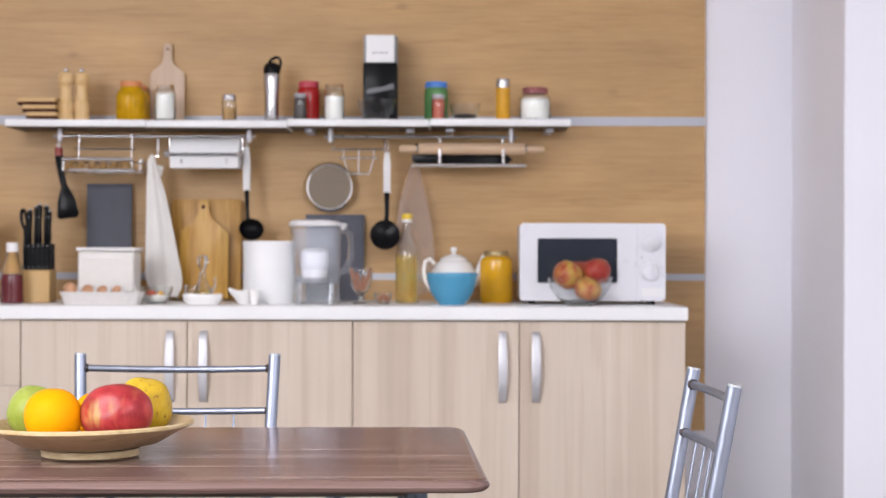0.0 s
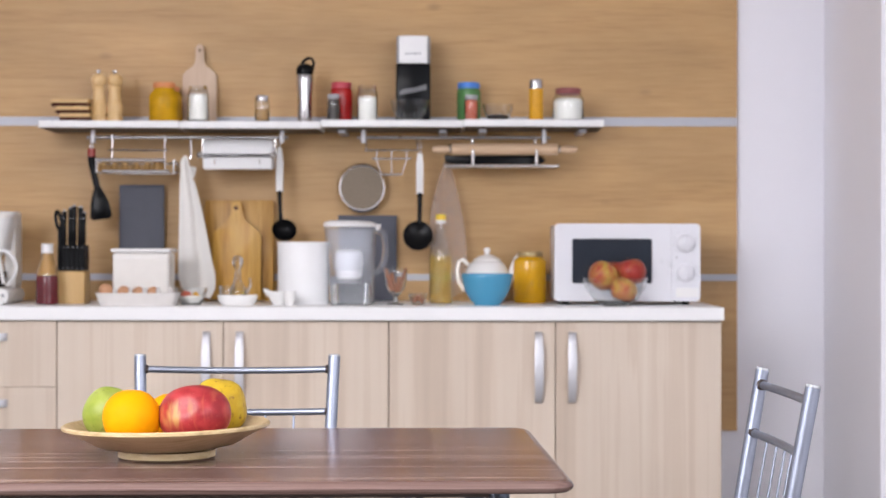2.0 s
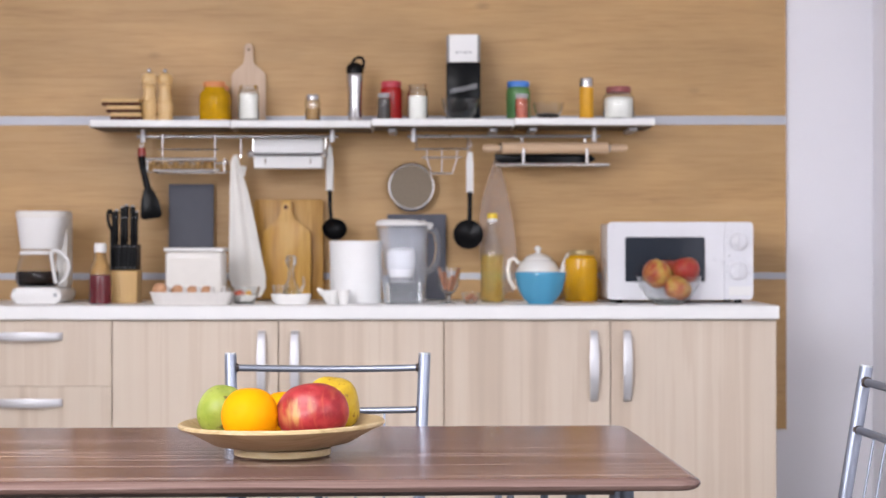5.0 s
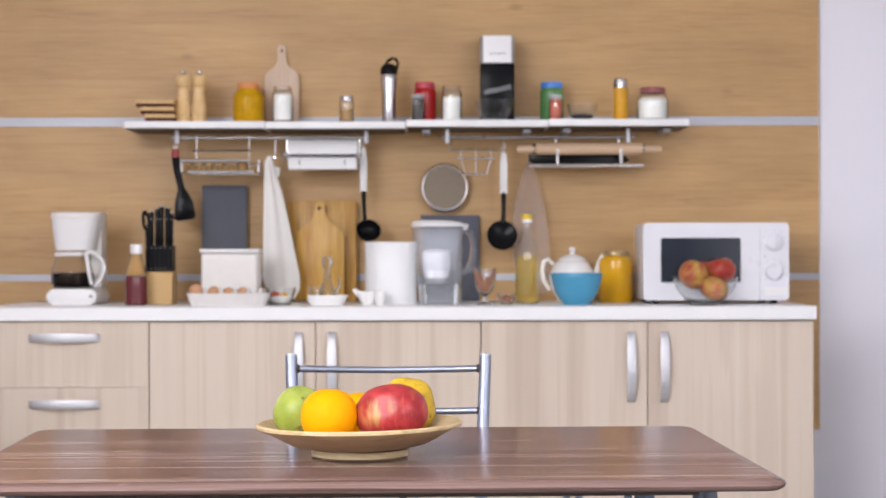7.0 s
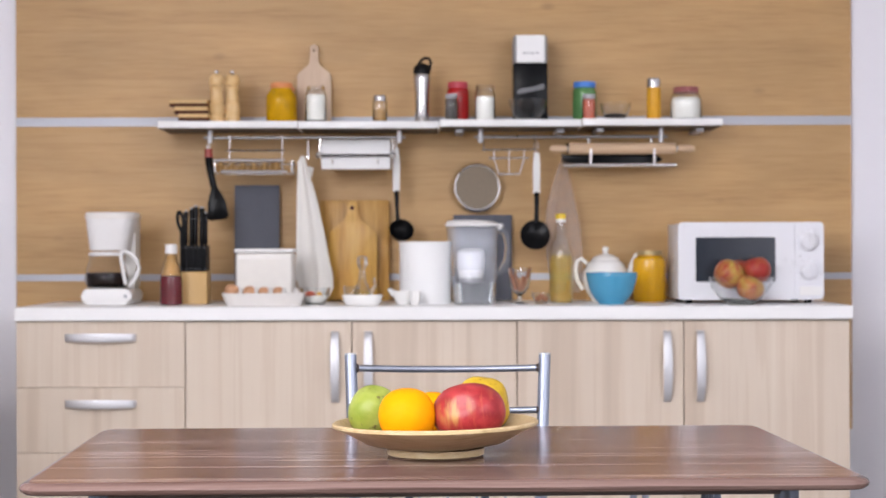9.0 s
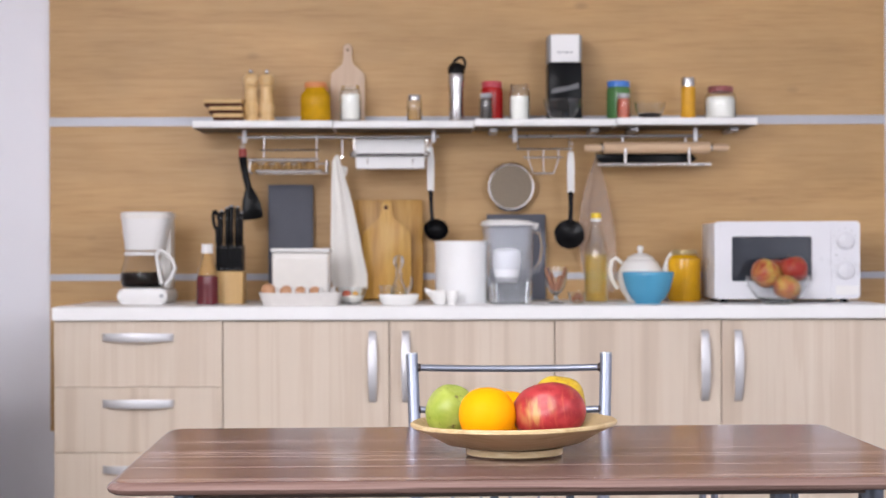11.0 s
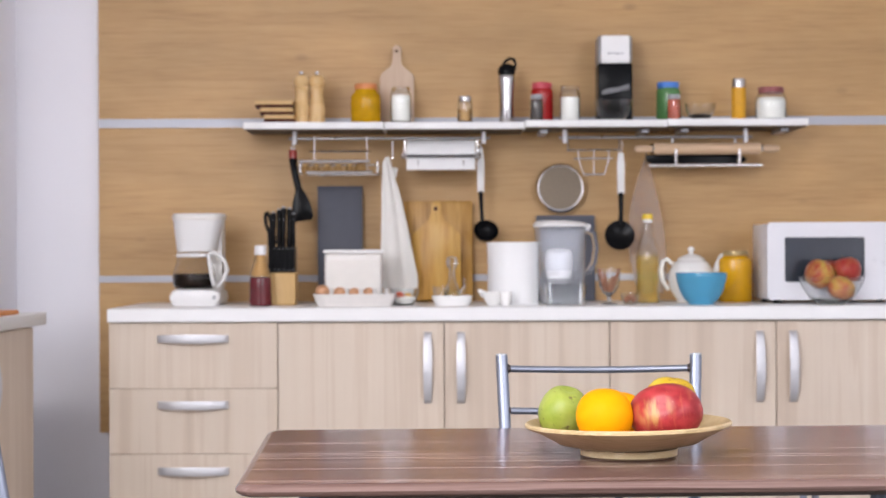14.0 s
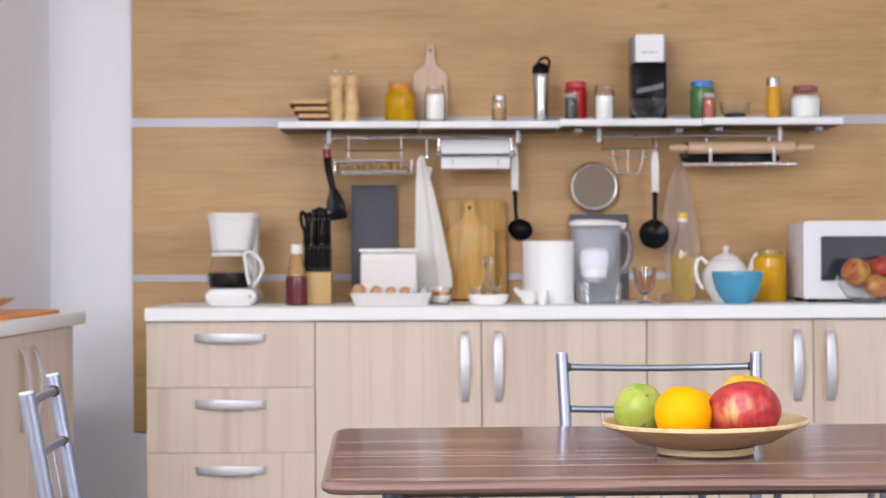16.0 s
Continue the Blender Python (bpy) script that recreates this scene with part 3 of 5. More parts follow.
def streaked_apple_skin(name, patch, reach):
    """Pink-red skin with yellow streaks gathered round one place of it, and pale dots."""
    m = bpy.data.materials.new(name)
    m.use_nodes = True
    nt = m.node_tree
    L = nt.links.new
    b = nt.nodes["Principled BSDF"]
    b.inputs["Roughness"].default_value, b.inputs["Specular IOR Level"].default_value = 0.36, 0.3
    tc = nt.nodes.new("ShaderNodeTexCoord")

    def noise_of(scale, stretch=(1, 1, 1), detail=4):
        mp, n = nt.nodes.new("ShaderNodeMapping"), nt.nodes.new("ShaderNodeTexNoise")
        mp.inputs["Scale"].default_value = stretch
        n.inputs["Scale"].default_value, n.inputs["Detail"].default_value = scale, detail
        L(tc.outputs["Object"], mp.inputs[0])
        L(mp.outputs[0], n.inputs["Vector"])
        return n.outputs[0]

    def ranged(value, a, c, lo=0.0, hi=1.0):
        r = nt.nodes.new("ShaderNodeMapRange")
        r.interpolation_type = "SMOOTHSTEP"
        for k, w in zip((1, 2, 3, 4), (a, c, lo, hi)):
            r.inputs[k].default_value = w
        L(value, r.inputs[0])
        return r.outputs[0]

    def blend(fac, first, second):
        x = nt.nodes.new("ShaderNodeMix")
        x.data_type = "RGBA"
        L(fac, x.inputs[0])
        for k, c in ((6, first), (7, second)):
            if isinstance(c, tuple):
                x.inputs[k].default_value = (*c, 1)
            else:
                L(c, x.inputs[k])
        return x.outputs[2]

    def product(p, q):
        x = nt.nodes.new("ShaderNodeMath")
        x.operation = "MULTIPLY"
        L(p, x.inputs[0])
        L(q, x.inputs[1])
        return x.outputs[0]

    away = nt.nodes.new("ShaderNodeVectorMath")
    away.operation = "DISTANCE"
    away.inputs[1].default_value = patch
    L(tc.outputs["Object"], away.inputs[0])
    near = ranged(away.outputs["Value"], reach * 0.3, reach, 1.0, 0.0)
    stripes = ranged(noise_of(1.0, (70, 14, 14), 3), 0.42, 0.64, 0.0, 0.85)
    red = blend(ranged(noise_of(42), 0.35, 0.65), (0.23, 0.014, 0.018), (0.34, 0.032, 0.034))
    red = blend(ranged(noise_of(1.0, (130, 20, 20), 5), 0.5, 0.75, 0.0, 0.35), red, (0.48, 0.13, 0.06))
    skin = blend(product(near, stripes), red, (0.38, 0.22, 0.065))
    dots = ranged(noise_of(330, detail=1), 0.7, 0.8, 0.0, 0.2)
    L(blend(dots, skin, (0.6, 0.38, 0.2)), b.inputs["Base Color"])
    return m


apple_skin = streaked_apple_skin("red_apple_skin", (-0.015, -0.008, 0.096), 0.038)
mixed_apple_skin = fruit_skin("yellow_red_apple_skin", [(0.36, (0.48, 0.36, 0.07)), (0.47, (0.46, 0.19, 0.055)), (0.56, (0.36, 0.06, 0.035)), (0.7, (0.3, 0.03, 0.03))], 1.0, (15, 15, 9), rough=0.3, bump=0.03)
blush_apple_skin = fruit_skin("red_blush_apple_skin", [(0.3, (0.45, 0.33, 0.06)), (0.4, (0.42, 0.12, 0.05)), (0.5, (0.36, 0.04, 0.03)), (0.74, (0.3, 0.02, 0.025))], 1.0, (12, 12, 7), rough=0.3, bump=0.03)
orange_skin = fruit_skin("orange_skin", [(0.3, (0.72, 0.265, 0.0)), (0.6, (0.74, 0.284, 0.0)), (0.8, (0.74, 0.3, 0.0))], 1.0, (20, 20, 20), rough=0.5, bump=0.25, bump_scale=420)
green_skin = fruit_skin("green_apple_skin", [(0.36, (0.2, 0.255, 0.03)), (0.5, (0.255, 0.3, 0.05)), (0.66, (0.32, 0.35, 0.085))], 1.0, (24, 24, 24), 0.09, (0.12, 0.1, 0.03), 0.36, 0.06)
quince_skin = fruit_skin("yellow_quince_skin", [(0.36, (0.34, 0.2, 0.01)), (0.5, (0.45, 0.29, 0.016)), (0.64, (0.5, 0.35, 0.035))], 1.0, (20, 20, 20), 0.11, (0.24, 0.13, 0.02), 0.4, 0.6, 60)
stalk = mat("stalk", (0.1, 0.06, 0.03), 0.7)

COUNTER, SHELF = 0.874, 1.475


# ---- fruit ----
def round_fruit(name, at, r, h, skin, label, category, dimple=0.14, rz=0.0, tilt=(0, 0), lumpy=0.0, with_stalk=True, group="", squash=1.0, slant=0.0):
    """A fruit standing at its lowest point; dimple: how deep its poles sink, as a share of its height."""
    f = thing(name, at, label, category, group, rz)
    prof = []
    n = 22
    for i in range(n + 1):
        a = math.pi * i / n
        rr = r * math.sin(a) ** 0.92
        z = -math.cos(a)
        edge = 1 - min(1, rr / (0.55 * r))
        z -= math.copysign(dimple * 2 * edge ** 1.5, z)
        wide = 1 + 0.06 * z
        prof.append((rr * wide if 0 < i < n else 0, h / 2 + z * h / 2))
    bm = lathe(prof, 36)
    for v in bm.verts:
        k = noise.noise(v.co * 28 + Vector((r * 900, 3, 1)))
        v.co += Vector((v.co.x, v.co.y, v.co.z - h / 2)) * (0.015 + lumpy) * k
    m = pose(0, 0, 0, 0, slant, 0) @ Matrix.Diagonal((1, 1, squash, 1)) @ pose(0, 0, h / 2, tilt[0], tilt[1], 0) @ pose(0, 0, -h / 2)
    low = min((m @ v.co).z for v in bm.verts)
    part("skin", bm, skin, f, smooth=180).matrix_basis = pose(0, 0, -low) @ m
    if with_stalk:
        s = moved(tube([(0, 0, h * (0.99 - dimple)), (0.001, 0.001, h * 0.98), (0.004, 0.002, h * 1.06)], [0.0016, 0.0013, 0.0018], 7), pose(0, 0, -low) @ m)
        part("stalk", s, stalk, f)
    return f


round_fruit("green_apple", (-0.606, 2.625, 0.768), 0.0372, 0.078, green_skin, "speckled yellow-green apple lying on the plate", "fruit", 0.05, tilt=(20, 12), lumpy=0.03, group="fruit on the plate", with_stalk=False)
round_fruit("orange", (-0.5535, 2.525, 0.768), 0.0405, 0.083, orange_skin, "bright ripe orange lying on the wooden plate", "fruit", 0.01, with_stalk=False, group="fruit on the plate")
round_fruit("orange", (-0.5175, 2.655, 0.768), 0.034, 0.067, orange_skin, "small orange half hidden behind the other fruit", "fruit", 0.01, with_stalk=False, group="fruit on the plate")
round_fruit("red_apple", (-0.46, 2.535, 0.769), 0.0525, 0.098, apple_skin, "large red apple with yellow streaks on the plate", "fruit", 0.035, rz=-10, tilt=(70, 0), lumpy=0.035, with_stalk=False, group="fruit on the plate", squash=0.785, slant=-7)
round_fruit("quince", (-0.445, 2.645, 0.769), 0.0405, 0.087, quince_skin, "knobbly yellow quince with brown specks on the plate", "fruit", 0.02, tilt=(8, 10), lumpy=0.13, with_stalk=False, group="fruit on the plate")

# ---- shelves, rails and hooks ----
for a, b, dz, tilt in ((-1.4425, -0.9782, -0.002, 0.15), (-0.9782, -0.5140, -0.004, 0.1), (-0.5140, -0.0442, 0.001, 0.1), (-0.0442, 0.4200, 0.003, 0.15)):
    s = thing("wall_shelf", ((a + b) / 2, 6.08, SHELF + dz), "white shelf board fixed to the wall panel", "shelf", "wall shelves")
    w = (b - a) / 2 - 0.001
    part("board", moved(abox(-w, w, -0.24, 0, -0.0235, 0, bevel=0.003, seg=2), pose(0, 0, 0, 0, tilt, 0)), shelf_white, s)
    # Shade under the shelf is put into this sheet's dark colour.
    part("underside", moved(abox(-w + 0.004, w - 0.004, -0.235, -0.001, -0.0255, -0.0238), pose(0, 0, 0, 0, tilt, 0)), dark_board, s, "shelf underside darkened for the shade below it")
    for k in (-0.72, 0.72) if a > -0.6 else ():
        part("bracket", abox(k * w - 0.014, k * w + 0.014, -0.17, -0.001, -0.04, -0.0258, bevel=0.003), aluminium, s, "small metal shelf bracket")


def utensil_rail(x0, x1, y, z):
    r = thing("utensil_rail", ((x0 + x1) / 2, y, z), "chrome utensil rail fixed under the shelf", "rail", "utensil rails")
    w = (x1 - x0) / 2
    part("bar", tube([(-w - 0.02, 0, 0), (w + 0.02, 0, 0)], 0.005, 12), rail_metal, r)
    for s in (-1, 1):
        part("holder", tube([(s * w, 0, -0.018), (s * w, 0, 0.0), (s * w, 0.0, 0.036)], [0.0085, 0.0085, 0.0075], 12), handle_metal, r)


RAIL_Z = 1.4231
utensil_rail(-1.2797, -0.6481, 5.93, RAIL_Z)
utensil_rail(-0.3766, 0.2268, 5.93, RAIL_Z)


def wire(pts, r=0.0022, n=8):
    return tube(pts, r, n)


# wire spice rack on the first rail, holding small corked pots
rk = thing("wire_rack", (-1.1270, 5.93, RAIL_Z), "chrome wire rack on the rail holding small brown pots", "rack")
for px in (-0.0867, 0.0886):
    part("hook", wire([(px, 0.012, -0.02), (px, 0.008, 0.008), (px, -0.007, 0.008), (px, -0.009, -0.05), (px, -0.009, -0.118)]), chrome, rk)
for z, y, w0, w1, r in ((1.3797 - RAIL_Z, -0.011, -0.1, 0.1, 0.003), (1.3443 - RAIL_Z, -0.05, -0.135, 0.1, 0.006), (1.3068 - RAIL_Z, -0.055, -0.11, 0.11, 0.006), (1.3030 - RAIL_Z, 0.02, -0.11, 0.12, 0.003), (1.3368 - RAIL_Z, 0.04, -0.12, 0.125, 0.003)):
    part("bar", wire([(w0, y, z), (w1, y, z)], r), chrome, rk)
for w in (-0.13, 0.125):
    part("end_loop", wire([(w, -0.05, 1.3443 - RAIL_Z), (w, -0.055, 1.3068 - RAIL_Z), (w, 0.02, 1.3030 - RAIL_Z), (w, 0.04, 1.3368 - RAIL_Z), (w, -0.05, 1.3443 - RAIL_Z)], 0.0026), rail_metal, rk)
for i in range(6):
    p = thing("spice_pot", (-1.245 + i * 0.037, 5.925, 1.3068), "small brown corked spice pot in the rack", "pot", "spice pots in the wire rack")
    r, h = (0.0135, 0.03) if i < 5 else (0.018, 0.042)
    part("body", lathe([(0, 0), (r, 0), (r * 1.08, h * 0.4), (r * 0.8, h * 0.8), (0, h * 0.8)], 14), brown_spice, p)
    part("cork", lathe([(0, h * 0.8), (r * 0.6, h * 0.8), (r * 0.65, h), (0, h)], 12), block_wood, p)

# paper towel holder
pt = thing("paper_towel_holder", (-0.7914, 5.93, RAIL_Z), "chrome holder with a white kitchen paper roll", "holder")
ZR = 1.3660 - RAIL_Z
part("paper_roll", moved(lathe([(0.018, -0.1145), (0.05, -0.1145), (0.051, -0.1125), (0.051, 0.1125), (0.05, 0.1145), (0.018, 0.1145), (0.018, -0.1145)], 32), pose(0, 0, ZR, 0, 90, 0)), paper, pt, "white kitchen paper roll")
flap = slab([(-0.1125, -0.05), (0.1125, -0.05), (0.1125, 0.004), (-0.1125, 0.004)], -0.0525, -0.0505)
part("paper_end", moved(flap, pose(0, -0.003, ZR)), paper, pt)
# The bar's dark reflection against the paper is put into its colour.
part("bar", tube([(-0.119, -0.068, ZR - 0.006), (0.119, -0.068, ZR - 0.006)], 0.0048, 12), dark_chrome, pt, "chrome bar with its dark reflection put into the colour")
for s in (-1, 1):
    part("knob", moved(lathe([(0, -0.0125), (0.0085, -0.009), (0.0125, 0), (0.0085, 0.009), (0, 0.0125)], 14), pose(s * 0.121, -0.068, ZR - 0.006)), chrome, pt)
    part("arm", wire([(s * 0.121, -0.068, ZR - 0.006), (s * 0.121, 0, ZR - 0.004), (s * 0.121, 0.004, -0.006)], 0.003), chrome, pt)
    part("clip", tube([(s * 0.075, -0.0565, ZR - 0.02), (s * 0.075, -0.05, ZR - 0.052)], 0.0025, 8), steel, pt)

# wire hook rack on the second rail
hk = thing("wire_hook_rack", (-0.2819, 5.94, RAIL_Z), "small chrome wire rack hanging from the rail", "rack")
for z, w in ((1.3803 - RAIL_Z, 0.09), (1.3520 - RAIL_Z, 0.066), (1.2991 - RAIL_Z, 0.035)):
    part("bar", wire([(-w, -0.02, z), (w, -0.02, z)], 0.0032), chrome, hk)
for x0, x1 in ((-0.05, -0.034), (0.05, 0.034), (0.0, 0.0)):
    part("upright", wire([(x0, -0.02, 1.3841 - RAIL_Z), (x0, -0.02, 1.3482 - RAIL_Z), (x1, -0.02, 1.2972 - RAIL_Z)], 0.002), chrome, hk)
for x0 in (-0.085, 0.085):
    part("hook", wire([(x0, 0.007, -0.002), (x0, 0.004, 0.007), (x0, -0.007, 0.006), (x0, -0.02, 1.3803 - RAIL_Z)], 0.002), chrome, hk)

# rack with rolling pin and knife on the second rail
pk = thing("rolling_pin_rack", (0.0958, 5.94, RAIL_Z), "chrome wire rack holding a rolling pin and a knife", "rack")
ZB = 1.3265 - RAIL_Z
part("bar", tube([(-0.2, -0.05, ZB), (0.178, -0.05, ZB)], 0.006, 12), chrome, pk)
part("bar", tube([(-0.1788, 0.045, ZB), (0.1694, 0.045, ZB)], 0.004, 12), chrome, pk)
for px in (-0.1073, 0.1035):
    part("hook", tube([(px, 0.04, 0.0), (px, 0.045, ZB), (px, -0.05, ZB), (px, -0.052, 1.3811 - RAIL_Z)], 0.0055, 10), chrome, pk)
pin = thing("rolling_pin", (0.0947, 5.905, 1.3824), "pale wooden rolling pin resting in the wire rack", "rolling pin")
part("roller", moved(lathe([(0, -0.178), (0.016, -0.178), (0.0195, -0.174), (0.0195, 0.174), (0.016, 0.178), (0, 0.178)], 24), pose(0, 0, 0, 0, 90, 0)), pin_wood, pin)
for s in (-1, 1):
    part("handle", moved(lathe([(0, 0.178), (0.009, 0.178), (0.013, 0.2), (0.0125, 0.225), (0.009, 0.24), (0, 0.242)], 18), pose(0, 0, 0, 0, 90 * s, 0)), pin_wood, pin)
    part("washer", moved(lathe([(0, 0.1785), (0.0135, 0.1785), (0.0135, 0.183), (0, 0.183)], 18), pose(0, 0, 0, 0, 90 * s, 0)), steel, pin)
kn = thing("knife", (0.063, 5.945, 1.3506), "large black kitchen knife lying in the wire rack", "knife")
part("blade", slab([(-0.17, 0.014), (-0.165, -0.008), (-0.14, -0.02), (0.05, -0.021), (0.15, -0.016), (0.17, -0.004), (0.15, 0.014)], -0.008, 0.008, bevel=0.002), black_plastic, kn)
part("handle", slab(rounded(-0.16, -0.06, 0.018, 0.05, 0.012), -0.009, 0.009, bevel=0.003), black_plastic, kn)


# ---- hanging tools ----
def hook_loop(parent, z, dz=0.02):
    part("hanging_loop", wire([(0, 0, z), (-0.006, 0, z + dz * 0.6), (0, 0, z + dz), (0.006, 0, z + dz * 0.6), (0, 0, z)], 0.002), chrome, parent)


ld = thing("ladle", (-0.6583, 5.955, 1.2431), "black soup ladle with a white handle hanging from the rail", "ladle")
part("handle", slab([(-0.012, 0.0), (-0.0125, 0.1), (-0.007, 0.147), (0.007, 0.147), (0.0125, 0.1), (0.012, 0.0)], -0.008, 0.008, bevel=0.003), white_plastic, ld, "white plastic handle")
part("shaft", tube([(0, 0, 0.004), (0.002, 0, -0.06), (0.005, -0.004, -0.1)], [0.0085, 0.0065, 0.0075], 12), black_plastic, ld)
bw = lathe([(0, -0.03), (0.02, -0.027), (0.036, -0.014), (0.042, 0.004), (0.0395, 0.005), (0.033, -0.011), (0.018, -0.022), (0, -0.025)], 26)
part("bowl", moved(bw, pose(0.0171, -0.012, -0.1308, 58, 14, 0)), black_plastic, ld)
hook_loop(ld, 0.142, 0.045)
sk = thing("skimmer", (-0.1883, 5.955, 1.2355), "black skimmer with a white handle hanging from the rail", "skimmer")
part("handle", slab([(-0.012, 0.0), (-0.0125, 0.1), (-0.009, 0.137), (0.009, 0.137), (0.0125, 0.1), (0.012, 0.0)], -0.008, 0.008, bevel=0.003), white_plastic, sk, "white plastic handle")
part("shaft", tube([(0, 0, 0.004), (0, 0, -0.06), (-0.002, -0.004, -0.1)], [0.0095, 0.0075, 0.009], 12), black_plastic, sk)
sh = lathe([(0, -0.012), (0.03, -0.008), (0.051, 0.002), (0.0505, 0.006), (0.03, -0.003), (0, -0.007)], 28)
part("head", moved(sh, pose(-0.0057, -0.008, -0.1402, 76, 6, 0)), black_plastic, sk)
hook_loop(sk, 0.132, 0.05)
sp = thing("spatula", (-1.2880, 5.95, 1.3865), "black spatula with a red-tipped grip hanging from the rail", "spatula")
part("grip", tube([(0, 0, 0.0), (0.001, 0, -0.028)], [0.013, 0.0145], 14), red_wood, sp, "red lacquered grip end")
part("collar", tube([(0.001, 0, -0.028), (0.004, 0, -0.062)], [0.0145, 0.012], 14), black_plastic, sp, "black grip")
part("shaft", tube([(0.004, 0, -0.06), (0.012, 0, -0.1), (0.02, -0.001, -0.134)], [0.0125, 0.0115, 0.0115], 12, flat=0.6), black_plastic, sp)
part("blade", slab([(0.011, -0.127), (0.03, -0.127), (0.045, -0.15), (0.059, -0.177), (0.069, -0.222), (0.062, -0.234), (0.008, -0.241), (-0.004, -0.233), (-0.002, -0.18), (0.005, -0.15)], -0.006, 0.001, bevel=0.002), black_plastic, sp)
hook_loop(sp, -0.004, 0.024)
sv = thing("sieve", (-0.3858, 6.045, 1.2592), "round steel sieve hanging flat against the wall panel", "sieve")
part("rim", moved(lathe([(0.0725, -0.006), (0.078, -0.012), (0.0845, -0.004), (0.0845, 0.004), (0.078, 0.012), (0.0725, 0.01), (0.071, 0), (0.0725, -0.006)], 44), pose(0, 0, 0, 90, 0, 0)), chrome, sv)
part("mesh", moved(lathe([(0, 0.004), (0.05, 0.006), (0.0722, 0.008), (0.0722, 0.01), (0.05, 0.009), (0, 0.007)], 36), pose(0, 0, 0, 90, 0, 0)), mesh_taupe, sv, "fine taupe wire mesh")


def cloth(outline, y, amp, folds, bm=None, thick=0.0025, rows=26, cols=28):
    """Hanging cloth: outline gives (z, left, right) downwards; folds deepen towards the bottom."""
    bm = bm or bmesh.new()
    grids = []
    for side in (0, 1):
        g = []
        for i in range(rows + 1):
            u = i / rows * (len(outline) - 1)
            k = min(int(u), len(outline) - 2)
            f = u - k
            z, l, r = (a + (b - a) * f for a, b in zip(outline[k], outline[k + 1]))
            line = []
            for j in range(cols + 1):
                v = j / cols
                d = amp * (0.5 + 0.5 * i / rows) * (math.sin(folds * v * 2 * math.pi + 1.3 * i / rows) + 0.4 * math.sin(folds * 2.3 * v * 6 + 2))
                line.append(bm.verts.new((l + (r - l) * v + 0.3 * d, y + d + side * thick, z + 0.006 * math.sin(v * 9) * (i / rows))))
            g.append(line)
        grids.append(g)
    a, b = grids
    for i in range(rows):
        for j in range(cols):
            bm.faces.new((a[i][j], a[i][j + 1], a[i + 1][j + 1], a[i + 1][j]))
            bm.faces.new((b[i][j], b[i + 1][j], b[i + 1][j + 1], b[i][j + 1]))
    for i in range(rows):
        bm.faces.new((a[i][0], a[i + 1][0], b[i + 1][0], b[i][0]))
        bm.faces.new((a[i][cols], b[i][cols], b[i + 1][cols], a[i + 1][cols]))
    for j in range(cols):
        bm.faces.new((a[0][j], b[0][j], b[0][j + 1], a[0][j + 1]))
        bm.faces.new((a[rows][j], a[rows][j + 1], b[rows][j + 1], b[rows][j]))
    return bm


tow = thing("kitchen_towel", (-0.9532, 5.95, 1.3619), "white linen kitchen towel hanging in folds from a hook", "towel")
part("cloth", cloth([(0.0, -0.023, -0.01), (-0.019, -0.035, -0.005), (-0.055, -0.036, 0.003), (-0.113, -0.039, 0.022), (-0.186, -0.04, 0.039), (-0.258, -0.042, 0.054), (-0.331, -0.044, 0.067), (-0.404, -0.046, 0.082), (-0.447, -0.034, 0.081), (-0.48, -0.004, 0.062)], -0.025, 0.011, 0.85), linen, tow)
part("hanging_tape", moved(abox(0.0, 0.026, -0.012, -0.006, -0.068, -0.034, bevel=0.002), pose(0, 0, 0, 0, 12, 0)), linen, tow)
part("hook", wire([(0, 0.0, 0.05), (0, -0.012, 0.055), (0, -0.016, 0.02), (0, -0.012, -0.008), (0, -0.03, -0.006)], 0.003), chrome, tow)

sheer = bpy.data.materials.new("sheer_net")
sheer.use_nodes = True
nt = sheer.node_tree
tr, df, mx = nt.nodes.new("ShaderNodeBsdfTransparent"), nt.nodes.new("ShaderNodeBsdfDiffuse"), nt.nodes.new("ShaderNodeMixShader")
df.inputs[0].default_value = (0.62, 0.48, 0.4, 1)
nz, tcn, rg = nt.nodes.new("ShaderNodeTexNoise"), nt.nodes.new("ShaderNodeTexCoord"), nt.nodes.new("ShaderNodeMapRange")
nz.inputs["Scale"].default_value = 40
rg.inputs[3].default_value, rg.inputs[4].default_value = 0.18, 0.5
nt.links.new(tcn.outputs["Object"], nz.inputs["Vector"])
nt.links.new(nz.outputs[0], rg.inputs[0])
nt.links.new(rg.outputs[0], mx.inputs[0])
nt.links.new(tr.outputs[0], mx.inputs[1])
nt.links.new(df.outputs[0], mx.inputs[2])
nt.links.new(mx.outputs[0], nt.nodes["Material Output"].inputs[0])
net = thing("net_bag", (-0.0971, 6.02, 1.3561), "sheer beige net bag hanging from the rail", "bag")
part("cloth", cloth([(0.0, -0.006, 0.006), (-0.06, -0.028, 0.02), (-0.16, -0.055, 0.044), (-0.24, -0.064, 0.06), (-0.34, -0.058, 0.068), (-0.42, -0.042, 0.07), (-0.46, -0.02, 0.055)], 0.0, 0.008, 1.3), sheer, net)
part("strap", wire([(0.05, -0.004, -0.2), (0.03, -0.004, -0.09), (0.002, -0.004, 0.005), (0, -0.05, 0.035)], 0.0014), sheer, net)
part("strap", wire([(-0.035, -0.004, -0.2), (-0.018, -0.004, -0.09), (-0.002, -0.004, 0.005), (0, -0.05, 0.035)], 0.0014), sheer, net)


